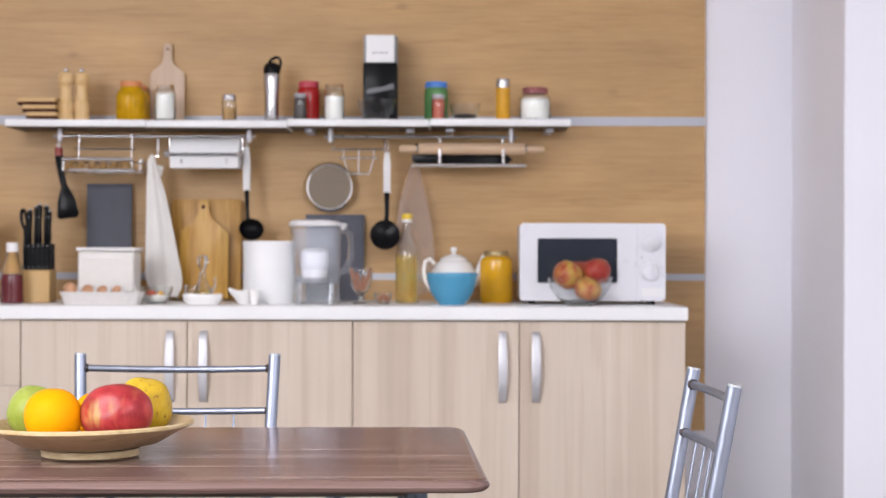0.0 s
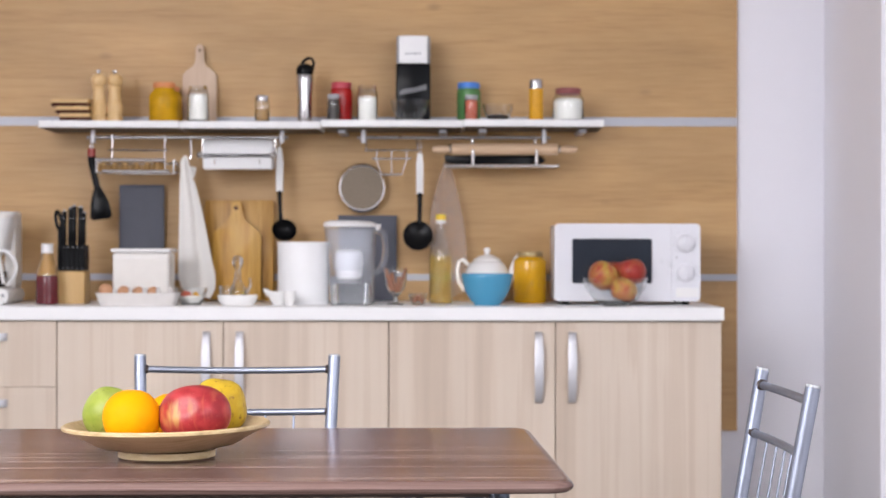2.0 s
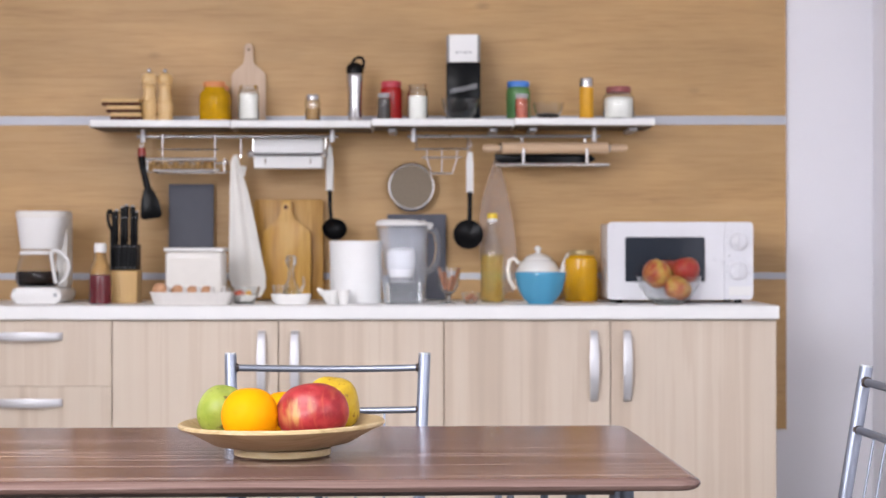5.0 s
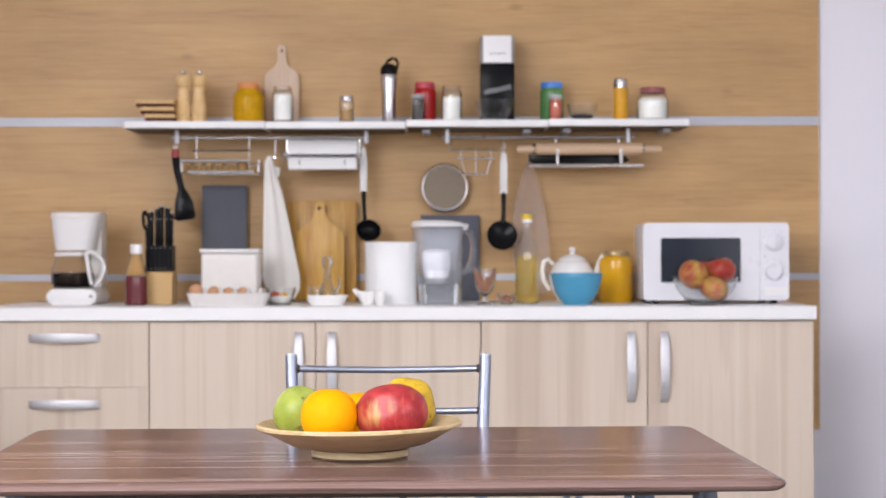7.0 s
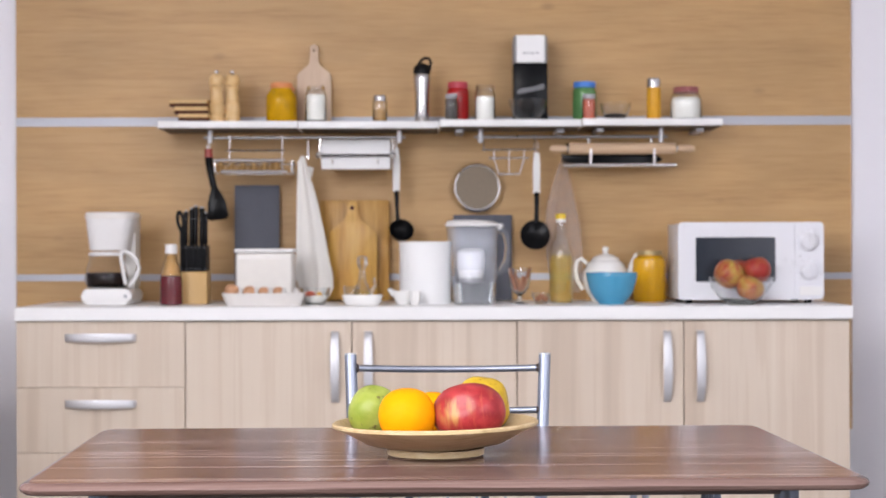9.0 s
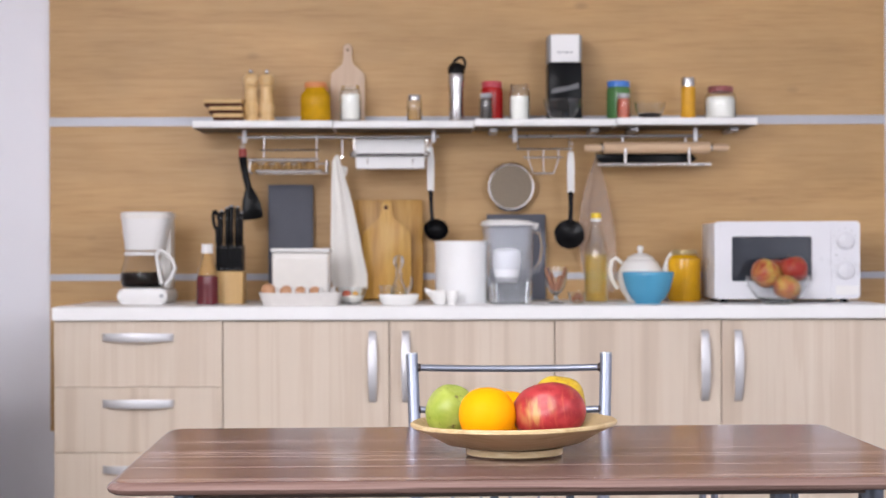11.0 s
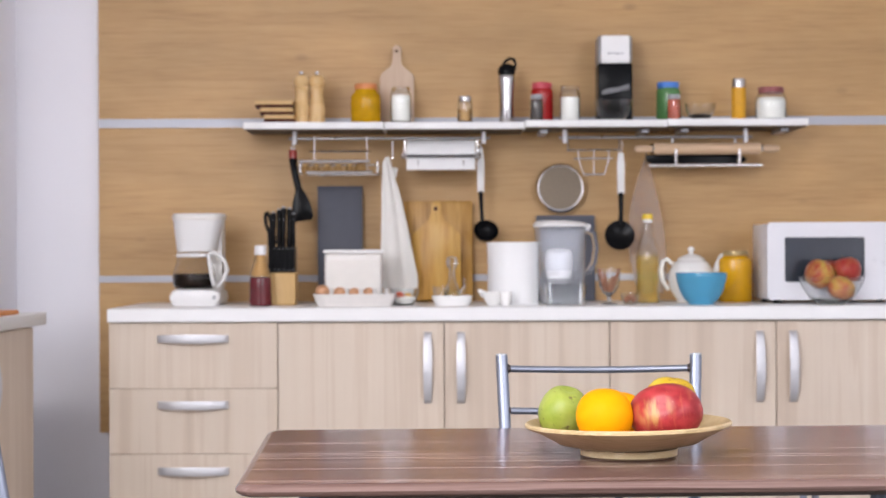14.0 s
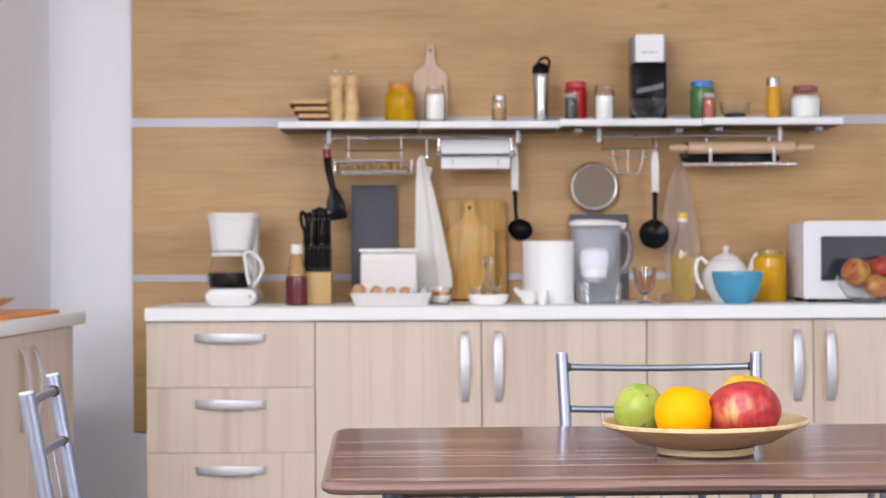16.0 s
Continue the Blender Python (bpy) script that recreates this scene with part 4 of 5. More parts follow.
# ---- boards leaning on the wall ----
def leaning(name, px_mid, y, z, outline, thick, material, label, category, lean=2.0, hole=None, group=""):
    b = thing(name, (px_mid, y, z), label, category, group)
    part("panel", moved(slab(outline, -thick, 0, bevel=min(0.002, thick / 4)), pose(0, 0, 0, -lean, 0, 0)), material, b)
    if hole:
        part("hole_rim", moved(lathe([(0.0, 0), (hole[2], 0), (hole[2], 0.0012), (0, 0.0012)], 16), pose(0, 0, 0, -lean, 0, 0) @ pose(hole[0], -thick, hole[1], 90, 0, 0)), dark_wood, b, "dark hanging hole")
    return b


leaning("slate_board", -1.1356, 6.045, COUNTER, rounded(-0.0767, 0.0767, 0, 0.395, 0.003, 2), 0.008, slate, "dark grey slate serving board leaning on the wall", "board", 1.5, group="slate boards")
leaning("slate_board", -0.3680, 6.055, COUNTER, rounded(-0.1002, 0.1002, 0, 0.292, 0.003, 2), 0.008, slate, "dark grey slate serving board leaning on the wall", "board", 1.5, group="slate boards")
leaning("chopping_board", -0.8030, 6.05, COUNTER, rounded(-0.1173, 0.1173, 0, 0.342, 0.008, 4), 0.022, board_dark, "rectangular golden bamboo chopping board leaning on the wall", "board", 1.5)


def paddle(hw, h_body, shoulder, neck, h_top):
    pts = [(hw, 0.006), (hw, h_body)]
    for i in range(1, 9):
        u = i / 8
        s = (1 - math.cos(math.pi * u)) / 2
        pts.append((hw + (neck - hw) * (0.25 * u + 0.75 * s), h_body + shoulder * u))
    pts += arc(0, h_top - neck * 1.1, neck * 1.1, 5, 90, 6)
    left = [(-x, z) for x, z in reversed(pts[:-1])]
    return pts + left


leaning("paddle_board", -0.8082, 6.01, COUNTER, paddle(0.083, 0.22, 0.075, 0.0175, 0.338), 0.016, board_bamboo, "golden wooden paddle board with a hole in its handle", "board", 2.0, (-0.002, 0.315, 0.007))
leaning("paddle_board", -0.9408, 6.06, SHELF, paddle(0.0585, 0.165, 0.05, 0.0135, 0.275), 0.012, board_maple, "pale wooden paddle board leaning behind a jar", "board", 2.5, (0, 0.253, 0.004))


# ---- jars and bottles ----
def jar(name, at, r, h, label, content=None, fill=0.8, lid=None, lid_h=0.014, lid_r=0.85, neck=0.82, shoulder=0.16, body=None, group="", category="jar", wall=0.0022, lid_label=""):
    """Round jar of height h with its lid; body: an opaque body in place of clear glass."""
    j = thing(name, at, label, category, group)
    hb = h - lid_h * 0.7
    out = [(0, 0), (r * 0.92, 0), (r, r * 0.1), (r, hb * (1 - shoulder) * 0.96), (r * 0.97, hb * (1 - shoulder * 0.7)), (r * neck, hb * (1 - shoulder * 0.25)), (r * neck, hb)]
    if body:
        part("body", lathe(out + [(0, hb)], 28), body, j)
    else:
        inner = [(max(rr - wall, 0), max(z, wall)) for rr, z in reversed(out)]
        g = part("glass", lathe(out + inner, 28), clear_glass, j, "clear glass body")
        g.visible_shadow = False
    if content:
        top = hb * fill
        prof = [(0, wall + 0.0006)] + [(rr - wall - 0.0006, max(z, wall + 0.0006)) for rr, z in out[1:] if z < top] + [(r * (1 if fill < 1 - shoulder else neck) - wall - 0.0006, top), (0, top)]
        part("content", lathe(prof, 26), content, j)
    if lid:
        lr = r * lid_r
        part("lid", lathe([(0, h - lid_h), (lr, h - lid_h), (lr * 1.02, h - lid_h * 0.8), (lr * 1.02, h - lid_h * 0.2), (lr * 0.95, h), (0, h)], 28), lid, j, lid_label)
    return j


JARS = "jars on the wall shelf"
jar("honey_jar", (-1.0415, 5.93, SHELF), 0.0505, 0.13, "wide amber honey jar with an orange lid", None, 0.86, orange_lid, 0.018, 0.72, neck=0.68, shoulder=0.34, group=JARS, body=honey)
jar("honey_jar", (-1.034, 6.035, SHELF), 0.0375, 0.126, "amber honey jar standing behind a wider one", None, 0.86, orange_lid, 0.016, 0.74, neck=0.7, shoulder=0.24, group=JARS, body=honey)
jar("salt_jar", (-0.9240, 5.9, SHELF), 0.0347, 0.116, "clear glass jar three-quarters full of white salt", salt, 0.84, clear_glass, 0.014, group=JARS)
jar("spice_jar", (-0.7111, 5.9, SHELF), 0.0244, 0.085, "small glass spice jar with a grey lid, half full", brown_spice, 0.55, steel, 0.018, 0.9, group=JARS)
jar("red_jar", (-0.4517, 5.96, SHELF), 0.0372, 0.134, "jar of red preserve with a red lid", None, 0.95, red_lid, 0.02, 0.9, group=JARS, body=red_paste)
jar("pepper_jar", (-0.4739, 5.885, SHELF), 0.0215, 0.0880, "small dark jar of peppercorns with a grey lid", peppercorn, 0.9, cap_plastic, 0.014, 0.9, group=JARS)
jar("salt_jar", (-0.3622, 5.9, SHELF), 0.0338, 0.118, "clear glass jar of white salt with a glass lid", salt, 0.74, clear_glass, 0.016, group=JARS)
jar("green_jar", (-0.0241, 5.99, SHELF), 0.0401, 0.1365, "jar of green pickles with a blue lid", None, 0.95, blue_lid, 0.02, 0.92, group=JARS, body=green_brine)
jar("spice_jar", (-0.0169, 5.89, SHELF), 0.0225, 0.0861, "small jar of red paprika with a grey lid", paprika, 0.92, cap_plastic, 0.014, 0.9, group=JARS)
jar("spice_jar", (0.1976, 5.89, SHELF), 0.0234, 0.138, "tall jar of yellow turmeric with a silver lid", None, 0.97, steel, 0.0356, 0.95, neck=0.9, shoulder=0.06, group=JARS, body=turmeric)
jar("sugar_jar", (0.3043, 5.89, SHELF), 0.0515, 0.109, "squat glass jar of sugar with a red chequered lid", salt, 0.78, red_check, 0.02, 0.8, shoulder=0.3, group=JARS)
jar("preserve_jar", (0.1758, 5.84, COUNTER), 0.0545, 0.169, "large glass jar of orange-yellow preserve on the worktop", None, 0.9, gold_lid, 0.016, 0.74, neck=0.7, body=mustard)

# pepper mills
for i, px in enumerate((-1.2542, -1.2026)):
    m = thing("pepper_mill", (px, 5.9 + 0.01 * i, SHELF), "turned light wooden pepper mill with a silver knob", "mill", "pepper mills on the shelf")
    part("body", lathe([(0, 0), (0.0255, 0), (0.0265, 0.012), (0.0225, 0.02), (0.0262, 0.032), (0.0258, 0.054), (0.021, 0.064), (0.0232, 0.07), (0.0205, 0.082), (0.019, 0.1), (0.0235, 0.113), (0.019, 0.119), (0, 0.119)], 26), mill_wood, m)
    part("head", lathe([(0, 0.1195), (0.021, 0.1195), (0.0258, 0.129), (0.0255, 0.144), (0.018, 0.155), (0, 0.157)], 26), mill_wood, m)
    part("knob", lathe([(0, 0.157), (0.0045, 0.157), (0.0075, 0.163), (0.0062, 0.17), (0, 0.173)], 14), steel, m, "silver metal knob")

# stack of wooden coasters
for i, (l, r) in enumerate(((-1.3752, -1.2739), (-1.3883, -1.2777), (-1.4034, -1.2795))):
    c = thing("wooden_tray", ((l + r) / 2, 5.9, SHELF + i * 0.0235), "flat light wooden tray with a dark base in a stack", "tray", "stacked wooden trays")
    w = (r - l) / 2
    part("base", abox(-w, w, -0.045, 0.045, 0, 0.01, bevel=0.001), dark_wood, c, "dark brown base")
    part("top", abox(-w - 0.0, w, -0.047, 0.047, 0.01, 0.0232, bevel=0.002), block_wood, c)

# steel thermos
th = thing("thermos", (-0.5716, 5.92, SHELF), "brushed steel thermos flask with a black looped lid", "thermos")
part("body", lathe([(0, 0), (0.023, 0), (0.0242, 0.003), (0.0232, 0.06), (0.0245, 0.1), (0.028, 0.138), (0.0275, 0.152), (0.025, 0.158), (0, 0.158)], 30), steel, th)
part("lid", lathe([(0, 0.158), (0.028, 0.158), (0.029, 0.164), (0.028, 0.178), (0.021, 0.189), (0.01, 0.194), (0, 0.195)], 28), black_plastic, th)
part("loop", tube([(-0.012, 0, 0.188), (-0.003, 0, 0.203), (0.012, 0, 0.212), (0.024, 0, 0.209), (0.03, 0, 0.196), (0.026, 0, 0.172)], 0.0052, 10), black_plastic, th)

# coffee machine on the shelf
cp = thing("coffee_machine", (-0.2101, 5.96, SHELF), "tall black and white capsule coffee machine on the shelf", "coffee machine")
w = 0.0569
part("lower_body", abox(-w, w, -0.06, 0.07, 0.0, 0.1925, bevel=0.006, seg=3), dark_wrap, cp, "glossy black lower body")
part("upper_body", abox(-w + 0.001, w - 0.001, -0.055, 0.07, 0.1925 + 0.0005, 0.285, bevel=0.006, seg=3), grey_body, cp, "grey upper body")
part("front_plate", abox(-w + 0.0095, w - 0.0095, -0.066, -0.0555, 0.1925, 0.285, bevel=0.003), label_white, cp, "white front plate")
for i, (a, b) in enumerate(((-0.026, -0.016), (-0.013, -0.003), (0, 0.012), (0.015, 0.027))):
    part("print_bar", abox(a, b, -0.0668, -0.0662, 0.221 + 0.002 * (i % 2), 0.228), print_grey, cp)
# Grey reflection on the glossy front, drawn as a slanting sheet.
part("painted_reflection", slab([(-0.044, 0.088), (0.046, 0.106), (0.044, 0.124), (0.01, 0.113), (-0.03, 0.108), (-0.045, 0.1)], -0.0625, -0.0602), stripe_grey, cp, "grey slanting reflection modelled as a thin sheet")


def glass_bowl(name, at, r, h, label, foot=0.5, group="", mat_=None):
    b = thing(name, at, label, "bowl", group)
    out = [(0, 0), (r * foot, 0), (r * foot * 1.05, 0.003), (r * 0.8, h * 0.35), (r * 0.95, h * 0.7), (r, h)]
    inner = [(rr - 0.002 if rr > 0.003 else 0, max(z, 0.004)) for rr, z in reversed(out)]
    g = part("bowl", lathe(out + inner, 36), mat_ or clear_glass, b)
    if not mat_:
        g.visible_shadow = False
    return b


glass_bowl("glass_bowl", (-0.2203, 5.875, SHELF), 0.0636, 0.0673, "small clear glass bowl on the shelf", 0.55, "glass bowls")
pb = glass_bowl("glass_bowl", (0.0712, 5.9, SHELF), 0.0507, 0.0563, "small clear glass bowl holding black peppercorns", 0.55, "glass bowls")
part("content", lathe([(0, 0.0045), (0.026, 0.0045), (0.036, 0.012), (0.038, 0.018), (0.02, 0.024), (0, 0.025)], 26), peppercorn, pb, "black peppercorns")

# ---- on the worktop ----
# coffee maker
jug_glass = glass("jug_glass", (0.93, 0.93, 0.93), 0.02, 1.2)
cm = thing("coffee_maker", (-1.5798, 5.78, COUNTER), "white filter coffee maker with a glass jug half full", "coffee maker")
u = 0.0018
part("base", slab(rounded(-45 * u, 44 * u, 0, 28 * u, 0.018), -0.1, 0.12, bevel=0.012), white_plastic, cm)
part("hot_plate", lathe([(0, 29 * u), (0.062, 29 * u), (0.064, 29 * u + 0.003), (0, 29 * u + 0.004)], 30, at=(-8 * u, -0.02, 0)), steel, cm)
part("column", slab(rounded(20 * u, 39 * u, 0.046, 158 * u, 0.012), 0.03, 0.12, bevel=0.008), warm_plastic, cm)
hop = bmesh.new()
rings = []
for z, l, r, yy in ((96, -36, 28, 0.06), (97, -39, 31, 0.07), (130, -43, 38, 0.085), (158, -46, 45, 0.09), (163, -46, 46, 0.09), (165, -44, 44, 0.086)):
    n, cx, rx = 32, (l + r) / 2 * u, (r - l) / 2 * u
    ring = []
    for i in range(n):
        a = 2 * math.pi * i / n
        c, s = math.cos(a), math.sin(a)
        ring.append(hop.verts.new((cx + rx * math.copysign(abs(c) ** 0.55, c), 0.015 + yy * math.copysign(abs(s) ** 0.6, s), z * u)))
    rings.append(ring)
for a, b in zip(rings, rings[1:]):
    for i in range(32):
        hop.faces.new((a[i], a[(i + 1) % 32], b[(i + 1) % 32], b[i]))
hop.faces.new(rings[0][::-1])
hop.faces.new(rings[-1])
part("filter_housing", hop, white_plastic, cm)
rim_bm = bmesh.new()
loops = []
for z, grow in ((153, 0.0), (154, 0.0028), (161, 0.003), (162, 0.0)):
    rx, ry = 45.5 * u + grow, 0.0895 + grow
    loops.append([rim_bm.verts.new((rx * math.copysign(abs(math.cos(a)) ** 0.55, math.cos(a)), 0.015 + ry * math.copysign(abs(math.sin(a)) ** 0.6, math.sin(a)), z * u)) for a in [2 * math.pi * i / 40 for i in range(40)]])
for a, b in zip(loops, loops[1:]):
    for i in range(40):
        rim_bm.faces.new((a[i], a[(i + 1) % 40], b[(i + 1) % 40], b[i]))
part("lid_rim", rim_bm, warm_plastic, cm, "raised rim of the lid")
jugx, jugy, jz = -8 * u, -0.02, 29 * u + 0.004
out = [(0, 0), (0.06, 0), (0.0685, 0.008), (0.0705, 0.03), (0.066, 0.055), (0.056, 0.085), (0.053, 0.097), (0.055, 0.1)]
jug = part("jug", lathe(out + [(max(r - 0.002, 0), max(z, 0.002)) for r, z in reversed(out)], 36, at=(jugx, jugy, jz)), jug_glass, cm, "clear glass jug half full of coffee")
jug.visible_shadow = False
part("coffee", lathe([(0, 0.003), (0.057, 0.003), (0.0655, 0.009), (0.068, 0.03), (0.0655, 0.046), (0, 0.046)], 34, at=(jugx, jugy, jz)), coffee, jug, "black coffee")
part("jug_lid", lathe([(0, 0.1), (0.056, 0.1), (0.058, 0.104), (0.054, 0.112), (0, 0.114)], 30, at=(jugx, jugy, jz)), white_plastic, jug, "white plastic lid")
loop = [(22, 92), (31, 95), (41, 90), (51, 79), (55, 64), (49, 47), (37, 33), (31, 36), (27, 55), (23, 80)]
part("jug_handle", tube([(x * u, jugy - 0.045, z * u) for x, z in loop + loop[:1]], 0.0062, 12), white_plastic, jug, "white plastic loop handle")
part("switch", lathe([(0, 0), (0.006, 0), (0.006, 0.003), (0, 0.003)], 14, at=(0, 0, 0)), cap_plastic, cm).matrix_basis = pose(34 * u, -0.101, 15 * u, 90, 0, 0)

# ketchup bottle
kb = thing("sauce_bottle", (-1.3647, 5.63, COUNTER), "clear bottle half full of dark red sauce, white cap", "bottle")
kout = [(0.0335, 0.0905), (0.031, 0.11), (0.02, 0.14), (0.0155, 0.165)]
kg = part("glass", lathe(kout + [(r - 0.0018, z) for r, z in reversed(kout)] + kout[:1], 28), jug_glass, kb)
kg.visible_shadow = False
part("sauce", lathe([(0, 0), (0.031, 0), (0.036, 0.004), (0.0348, 0.04), (0.0352, 0.07), (0.0335, 0.09), (0.03, 0.0925), (0, 0.093)], 28), ketchup, kb, "dark red sauce")
part("smear", lathe([(0.0312, 0.094), (0.0285, 0.11), (0.0185, 0.138), (0.0125, 0.163), (0.0118, 0.163), (0.0175, 0.137), (0.0275, 0.108), (0.0302, 0.094), (0.0312, 0.094)], 24), brown_spice, kb, "reddish-brown sauce smear on the glass")
part("cap", lathe([(0, 0.163), (0.0185, 0.163), (0.019, 0.166), (0.0185, 0.191), (0.016, 0.193), (0, 0.193)], 24), white_plastic, kb, "white screw cap")

# knife block
kbx = thing("knife_block", (-1.3045, 5.73, COUNTER), "light wooden knife block holding black-handled knives and scissors", "knife block")
w = 0.0455
part("base", abox(-w, w, -0.04, 0.06, 0, 0.105, bevel=0.003), block_wood, kbx)
part("insert", abox(-w + 0.003, w - 0.003, -0.03, 0.05, 0.1055, 0.19, bevel=0.002), black_plastic, kbx, "black ribbed insert")
for i in range(6):
    x = -w + 0.008 + i * (2 * w - 0.016) / 5
    rib = part("rib", tube([(x, -0.033, 0.107), (x, -0.033, 0.188)], 0.005, 8), black_plastic, kbx)
    for z in (0.114, 0.182):
        # Highlight dots on the rib, modelled as small grey studs.
        part("pin", tube([(x, -0.0395, z), (x, -0.037, z)], 0.0022, 8), stripe_grey, rib, "grey dot for a highlight on the rib")
for i, (h, y, r) in enumerate(((0.105, 0.0, 0.0085), (0.115, 0.02, 0.009), (0.121, -0.005, 0.009), (0.118, 0.015, 0.009), (0.1, -0.01, 0.007))):
    x = -w + 0.016 + i * 0.0165
    k = part("knife_handle", tube([(x, y, 0.19), (x + 0.001, y, 0.2), (x + 0.001, y, 0.24), (x + 0.002, y, 0.19 + h), (x + 0.002, y, 0.193 + h)], [r * 0.8, r, r * 0.9, r, r * 0.6], 10, flat=1.3), black_plastic, kbx)
    part("butt_cap", lathe([(0, 0), (r * 0.7, 0), (r * 0.8, 0.003), (r * 0.5, 0.007), (0, 0.008)], 10, at=(x + 0.002, y, 0.19 + h)), cap_plastic, k, "grey metal butt cap")
    part("rivet", tube([(x + 0.002, y - r * 1.35, 0.275), (x + 0.002, y - r * 1.2, 0.275)], 0.0018, 8), cap_plastic, k)
lp = part("scissor_handle", tube([(-w + 0.002 + 0.0085 * math.cos(a) - 0.004 * math.sin(a), -0.012, 0.268 + 0.03 * math.sin(a)) for a in [i * math.pi / 9 for i in range(19)]], 0.0058, 8), black_plastic, kbx)
part("scissor_shank", tube([(-w + 0.006, -0.01, 0.19), (-w + 0.006, -0.01, 0.24)], 0.007, 8), black_plastic, lp)

# flour box
fb = thing("flour_box", (-1.0729, 5.71, COUNTER), "translucent plastic box of white flour with a white lid", "box")
w = 0.0908
part("box", abox(-w, w, -0.055, 0.075, 0, 0.165, bevel=0.01, seg=3), warm_plastic, fb, "cloudy box full of flour")
part("flour", abox(-w + 0.006, w - 0.006, -0.0575, -0.0552, 0.012, 0.145, bevel=0.0005), flour, fb, "white flour")
part("lid", abox(-w - 0.004, w + 0.004, -0.061, 0.08, 0.1655, 0.178, bevel=0.004, seg=2), white_plastic, fb)

# egg carton
ec = thing("egg_carton", (-1.0622, 5.55, COUNTER), "pale grey pulp egg carton holding four brown eggs", "egg carton")
w = 0.1281
tray = bmesh.new()
rings = []
for z, k in ((0.0, 0.9), (0.018, 0.95), (0.036, 1.0), (0.04, 1.02), (0.04, 0.97), (0.022, 0.9)):
    ring = []
    for i in range(72):
        a = 2 * math.pi * i / 72
        c, s = math.cos(a), math.sin(a)
        x = w * k * math.copysign(abs(c) ** 0.25, c)
        y = 0.052 * k * math.copysign(abs(s) ** 0.35, s)
        ripple = 1 + 0.035 * math.cos(x / w * math.pi * 6) * (1 - z / 0.06)
        ring.append(tray.verts.new((x, y * ripple, z)))
    rings.append(ring)
for a, b in zip(rings, rings[1:]):
    for i in range(72):
        tray.faces.new((a[i], a[(i + 1) % 72], b[(i + 1) % 72], b[i]))
tray.faces.new(rings[0][::-1])
tray.faces.new(rings[-1])
part("tray", tray, pulp, ec)
for i, px in enumerate((-0.075, -0.025, 0.02, 0.063, 0.1)):
    part("divider", lathe([(0, 0.02), (0.012, 0.022), (0.007, 0.05), (0.004, 0.056), (0, 0.057)], 12, at=(px, -0.002, 0)), pulp, ec)
for i, (px, r) in enumerate(((-1.1628, 0.0225), (-1.1081, 0.02), (-1.0632, 0.0185), (-1.0190, 0.0185))):
    e = thing("egg", (px, 5.545 + 0.006 * i, COUNTER + 0.0235), "brown hen's egg sitting in the carton", "egg", "eggs in the carton")
    part("shell", lathe([(r * math.sin(math.pi * k / 14) if 0 < k < 14 else 0, (1 - math.cos(math.pi * k / 14)) * r * (1.0 if i < 1 else 0.95)) for k in range(15)], 24), eggshell, e, smooth=180)

# small bowls
sb = glass_bowl("spice_bowl", (-0.913, 5.66, COUNTER), 0.052, 0.054, "small glass bowl with red paprika", 0.6, "glass bowls")
part("content", lathe([(0, 0.0045), (0.026, 0.0045), (0.037, 0.016), (0.042, 0.026), (0.02, 0.031), (0, 0.032)], 22), flour, sb, "pale filling")
part("paprika_heap", lathe([(0, 0.024), (0.015, 0.026), (0.017, 0.034), (0.01, 0.042), (0, 0.044)], 16, at=(-0.012, -0.018, 0)), paprika, sb, "red paprika heap")
part("herb_heap", lathe([(0, 0.026), (0.011, 0.028), (0.008, 0.038), (0, 0.041)], 14, at=(0.016, -0.012, 0)), turmeric, sb, "yellow-green herb heap")

# cruet set
cr = thing("cruet_set", (-0.7574, 5.6, COUNTER), "glass oil cruet and cup on a white oval dish", "cruet")
part("dish", lathe([(0, 0), (0.05, 0), (0.06, 0.012), (0.065, 0.032), (0.062, 0.032), (0.056, 0.014), (0, 0.01)], 36, sy=0.7), porcelain, cr, "white oval dish")
cout = [(0, 0), (0.024, 0), (0.0265, 0.006), (0.025, 0.04), (0.014, 0.062), (0.0095, 0.08), (0.0115, 0.09)]
cg = part("cruet_bottle", lathe(cout + [(max(r - 0.002, 0), max(z, 0.003)) for r, z in reversed(cout)], 26, at=(0.0, 0, 0.0105)), clear_glass, cr)
cg.visible_shadow = False
part("oil", lathe([(0, 0.004), (0.0215, 0.004), (0.0235, 0.008), (0.0225, 0.032), (0, 0.032)], 22, at=(0.0, 0, 0.0105)), oil_glass, cg, "yellow oil")
part("stopper", lathe([(0, 0.1), (0.008, 0.1), (0.007, 0.11), (0.0155, 0.125), (0.018, 0.138), (0.013, 0.152), (0, 0.156)], 22), clear_glass, cg, "round glass stopper")
c2 = [(0, 0), (0.02, 0), (0.027, 0.05), (0.0255, 0.05), (0.0185, 0.003), (0, 0.003)]
part("glass_cup", lathe(c2, 24, at=(-0.034, 0.004, 0.0105)), clear_glass, cr).visible_shadow = False
part("cruet_spout", tube([(0.022, 0, 0.03), (0.04, 0, 0.06), (0.038, 0, 0.085)], [0.007, 0.004, 0.0035], 8), clear_glass, cg)

# white cylinder
wc = thing("white_canister", (-0.56, 5.72, COUNTER), "plain white cylindrical canister with a flared rim", "canister")
r = 0.084
part("body", lathe([(0, 0), (r * 0.97, 0), (r * 0.98, 0.004), (r * 0.98, 0.14), (r * 1.0, 0.189), (r * 1.015, 0.197), (r * 1.0, 0.199), (r * 0.94, 0.2), (r * 0.9, 0.14), (r * 0.9, 0.01), (0, 0.01)], 44), label_white, wc)

